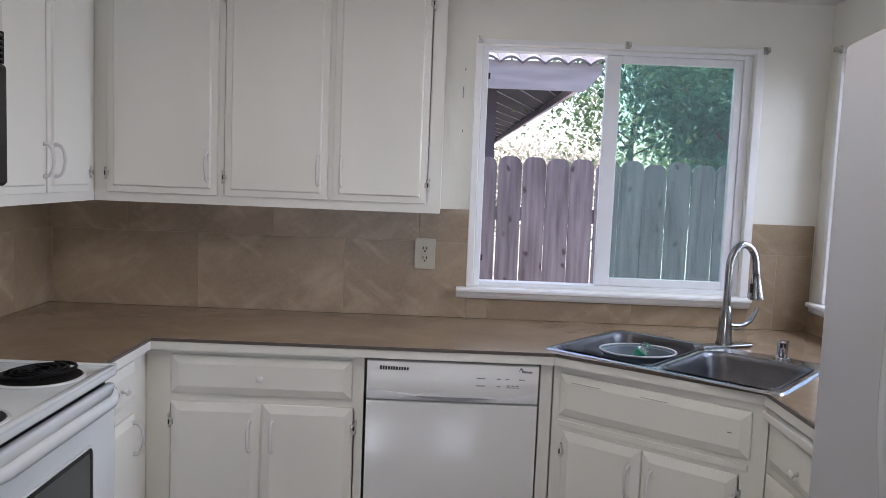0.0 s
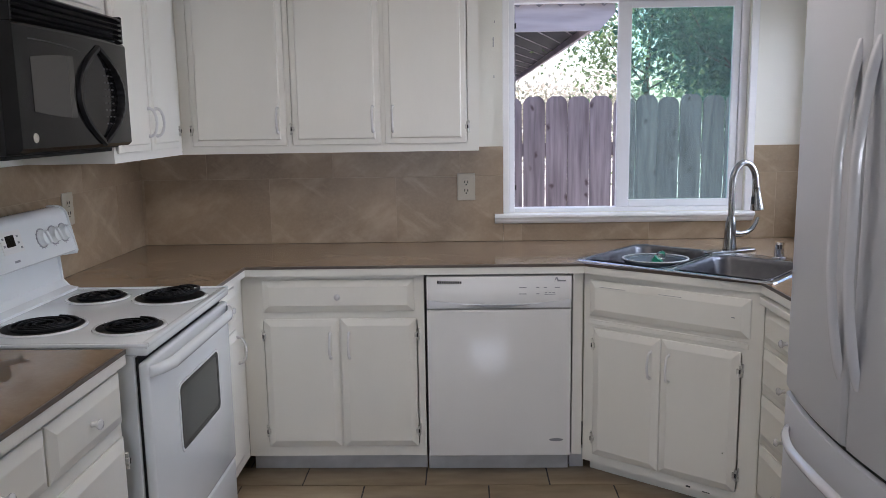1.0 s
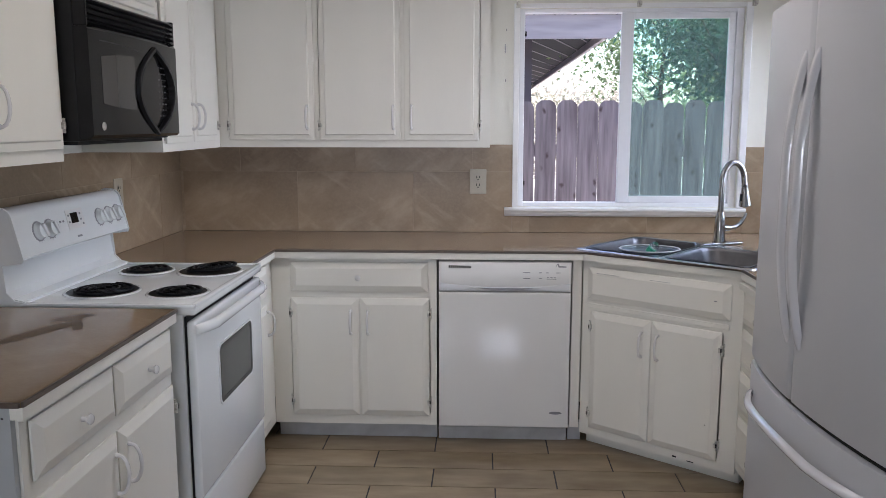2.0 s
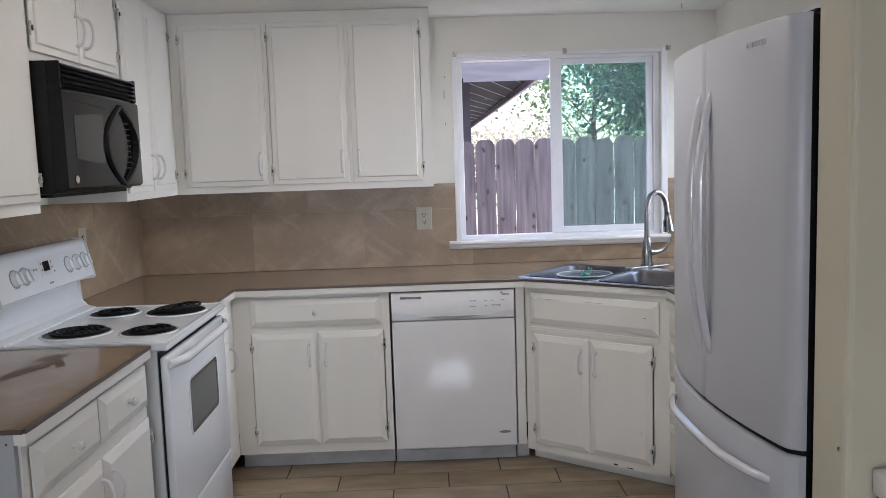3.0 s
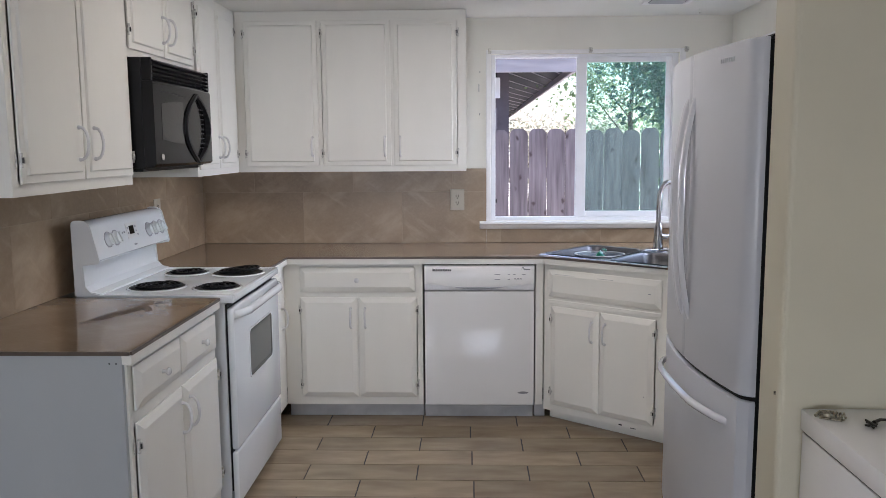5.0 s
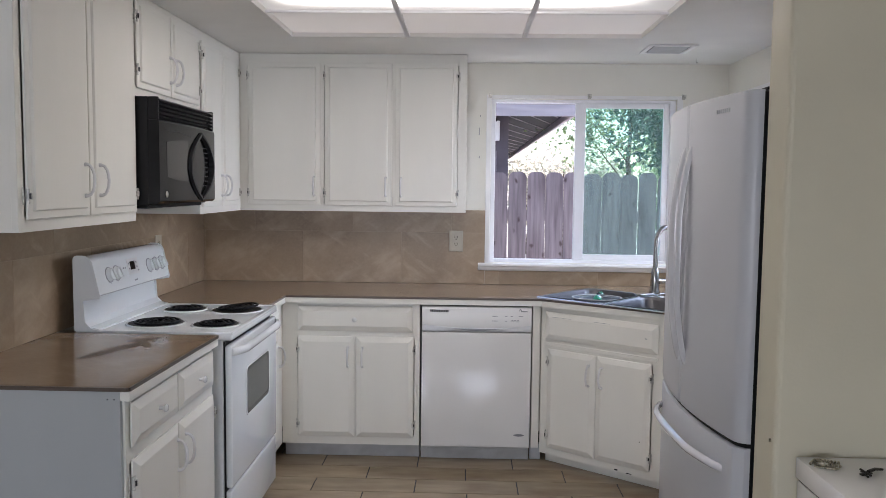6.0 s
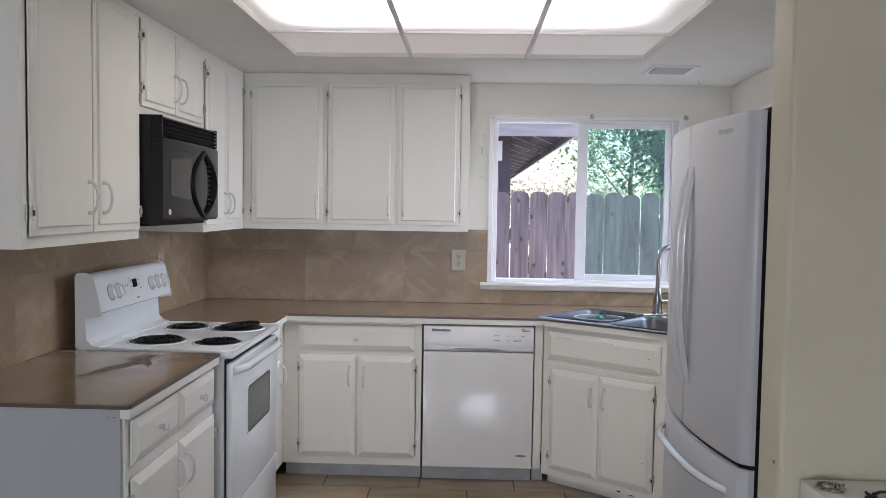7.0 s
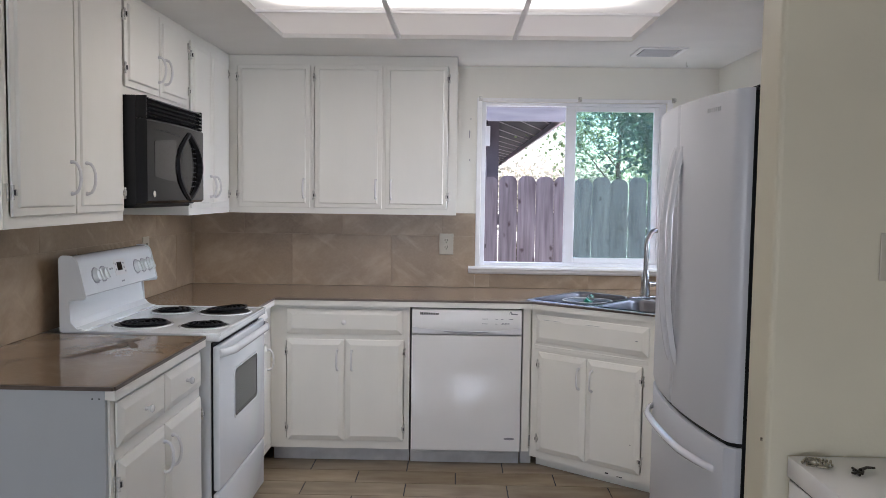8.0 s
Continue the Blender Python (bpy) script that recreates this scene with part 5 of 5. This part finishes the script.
for k in range(15):  # the boards run askew to the wall
    y = 3.63 + 0.95 * k
    part("batten", prism(bmesh.new(), [(2.088, y), (2.742, y + 2.24), (2.742, y + 2.275), (2.088, y + 0.035)], "z", 2.336, 2.3445), BATTEN, nh)
for x, y in ((2.365, 3.63), (2.643, 3.63)):
    part("batten", prism(bmesh.new(), [(x, y), (2.742, y + (2.742 - x) * 3.425), (2.742, y + (2.742 - x) * 3.425 + 0.035), (x - 0.010, y)], "z", 2.336, 2.3445), BATTEN, nh)
bm = bmesh.new()
lp = []
for q, z in ((3.52, 2.475), (6.5, 3.25)):
    lp.append([(-0.186 * j / 8, q, z + 0.045 * math.sin(math.pi * j / 8)) for j in range(9)] + [(-0.186 * j / 8, q + 0.01, z - 0.02 + 0.045 * math.sin(math.pi * j / 8)) for j in range(8, -1, -1)])
rings(bm, lp)
first_tile = smooth(part("roof_tile", bm, ROOFTILE, nh, "grey barrel roof tile"))
first_tile.location.x = 3.01
for k in range(1, 30):
    o = new("roof_tile", first_tile.data)
    o.parent = nh
    o.location.x = 3.01 - k * 0.19
part("downspout", box(1.925, 4.09, 2.02, 1.985, 4.149, 2.24, 0.006), VINYL, nh, "short white downspout")
for k in range(9):
    part("siding_board", box(1.70, 4.128, -0.2 + 0.235 * k, 1.955, 4.149, 0.030 + 0.235 * k, 0.004), SIDING, nh, "grey lilac siding board")


def tree(m, label, h, spread, leaves, mat, seed, size=0.07):
    t = thing("tree", m, label, "tree", "garden trees")
    r = random.Random(seed)
    bm = bmesh.new()
    tube(bm, [(0, 0, -0.1), (0.05, 0.03, h * 0.25), (-0.04, 0.05, h * 0.5), (0.03, 0, h * 0.8)], [0.08, 0.055, 0.035, 0.012], 9)
    tips = []
    for k in range(14):
        a, z = r.uniform(0, 6.28), r.uniform(0.18, 0.75) * h
        L = spread * r.uniform(0.6, 1.0)
        e = Vector((math.cos(a) * L, math.sin(a) * L, z + r.uniform(0.1, 0.4) * h))
        s = Vector((0, 0.03, z))
        mid = s.lerp(e, 0.5) + Vector((0, 0, -0.12))
        tube(bm, [s, mid, e], [0.012, 0.007, 0.003], 6)
        tips += [e, mid.lerp(e, 0.4), mid]
    smooth(part("trunk", bm, BARK, t))
    vs, fs = [], []
    for k in range(leaves):
        c = r.choice(tips)
        p = c + Vector((r.gauss(0, 1), r.gauss(0, 1), r.gauss(0, 0.8))) * spread * 0.22
        u = Vector((r.gauss(0, 1), r.gauss(0, 1), r.gauss(-0.5, 0.7))).normalized()
        w = u.cross(Vector((r.gauss(0, 1), r.gauss(0, 1), r.gauss(0, 1)))).normalized()
        s = size * r.uniform(0.6, 1.3)
        n = u.cross(w) * s * 0.12
        i = len(vs)
        vs += [p, p + u * s * 0.45 + w * s * 0.26 + n, p + u * s, p + u * s * 0.45 - w * s * 0.26 + n]
        fs.append((i, i + 1, i + 2, i + 3))
    me = bpy.data.meshes.new("crown")
    me.from_pydata(vs, [], fs)
    me.materials.append(mat)
    o = new("crown", me)
    o.parent = t
    tagged(o, kind="stuff")
    return t


tree(pose(4.45, 4.3, -0.22), "dark leafy tree close behind the fence", 4.4, 1.25, 17000, LEAF_DARK, 1, 0.092)
tree(pose(3.95, 6.6, -0.22), "sunlit leafy tree behind the fence", 4.2, 1.3, 10000, LEAF_SUN, 2, 0.070)
tree(pose(5.9, 8.5, -0.22), "tall leafy tree in the far garden", 5.5, 2.0, 6000, LEAF_SUN, 3, 0.14)
tree(pose(3.5, 11.0, -0.22), "thin leafy tree beyond the eave", 2.6, 1.2, 3600, LEAF_PALE, 4, 0.09)
tree(pose(3.2, 16.0, -0.22), "low leafy tree in the distance", 2.6, 1.6, 3000, LEAF_PALE, 6, 0.12)
tree(pose(6.2, -1.5, -0.22), "leafy tree outside the side window", 4.2, 1.5, 4000, LEAF_DARK, 7, 0.14)

# ---- backsplash tiles and floor tiles, last ----


def piece_mesh(w, h, t, mat, bev):
    bm = bmesh.new()
    bx(bm, 0, 0, 0, w, h, t)
    es = [e for e in bm.edges if all(v.co.z > t / 2 for v in e.verts)]
    if bev:
        bmesh.ops.bevel(bm, geom=es, offset=bev, segments=1, affect="EDGES")
    me = bpy.data.meshes.new("tile")
    bmesh.ops.recalc_face_normals(bm, faces=bm.faces)
    bm.to_mesh(me)
    bm.free()
    me.materials.append(mat)
    return me


MESHES = {}


def piece(name, w, h, t, mat, m, parent):
    key = (name, round(w, 4), round(h, 4))
    if key not in MESHES:
        MESHES[key] = piece_mesh(w, h, t, mat, 0.0 if name == "floor_tile" else 0.001)
    o = new(name, MESHES[key])
    o.parent = parent
    o.matrix_local = m
    return o


def splash(label, m, length, z0, z1, starts, skip=None):
    """Tiles on a wall: local x along it, y up, z out of the wall."""
    s = thing("backsplash", m, label, "backsplash", kind="structure")
    part("grout_bed", box(0, 0, 0.0005, length, z1 - z0, 0.0113), SGROUT, s)
    for row, (a, b) in enumerate(((0.0, min(0.312, z1 - z0)), (0.3135, z1 - z0))):
        if b - a < 0.02:
            continue
        x = starts[row] - 0.605
        while x < length:
            x0, x1 = max(x, 0), min(x + 0.6035, length)
            if x1 - x0 > 0.01:
                piece("tile", x1 - x0, b - a, 0.0038, SPLASH, Matrix.Translation((x0, a, 0.0082)), s)
            x += 0.605
    return s


UP = Matrix.Rotation(radians(90), 4, "X")
splash("tan marbled tile backsplash under the wall cabinets", Matrix.Translation((0.0125, 0, CT + 0.001)) @ UP, 1.7465 - 0.0125, CT + 0.001, 1.3635, (0.618, 0.32))
splash("tan marbled tile strip under the window", Matrix.Translation((1.7475, 0, CT + 0.001)) @ UP, 2.920 - 1.7475, CT + 0.001, 0.995, (0.086, 0.0))
splash("tan marbled tile backsplash beside the window", Matrix.Translation((2.921, 0, CT + 0.001)) @ UP, XR - 0.0125 - 2.921, CT + 0.001, 1.352, (0.11, 0.27))
LM = Matrix.Rotation(radians(90), 4, "Z") @ UP
splash("tan marbled tile backsplash behind the range", Matrix.Translation((0, -2.62, CT + 0.001)) @ LM, 2.62, CT + 0.001, 1.3575, (0.515, 0.201))
RM = Matrix.Rotation(radians(-90), 4, "Z") @ UP
splash("tan marbled tile strip under the side window", Matrix.Translation((XR, -0.0005, CT + 0.001)) @ RM, 1.60, CT + 0.001, 0.995, (0.3, 0.0))

floor = thing("floor", pose(0, 0, 0), "wood-look porcelain floor tiles in running bond", "floor", kind="structure")
TW, TH = 0.5135, 0.1785
rest = bmesh.new()
for row in range(-1, 39):
    ya = -0.705 - TH * row
    off = 0.874 if row % 2 == 0 else 1.131
    off += 0.0035 * (row if row < 26 else row - 26)
    k0 = math.floor((0.0 - off) / TW)
    for k in range(k0, k0 + 11):
        x0, x1 = max(off + TW * k, 0.001), min(off + TW * (k + 1) - 0.006, 4.6)
        y0, y1 = max(ya, -7.495), ya + TH - 0.0045
        cx, cy = (x0 + x1) / 2, (y0 + y1) / 2
        if x1 - x0 < 0.02 or y1 - y0 < 0.02 or (cy > -2.6 and (cx > 3.0 or cx < 0.3)):
            continue
        if row < 26:
            piece("floor_tile", x1 - x0, y1 - y0, 0.0058, PLANK, Matrix.Translation((x0, y0, -0.006)), floor)
        else:
            bx(rest, x0, y0, -0.006, x1, y1, -0.0002)
tagged(part("floor_tiles_behind", rest, PLANK, floor), kind="stuff")
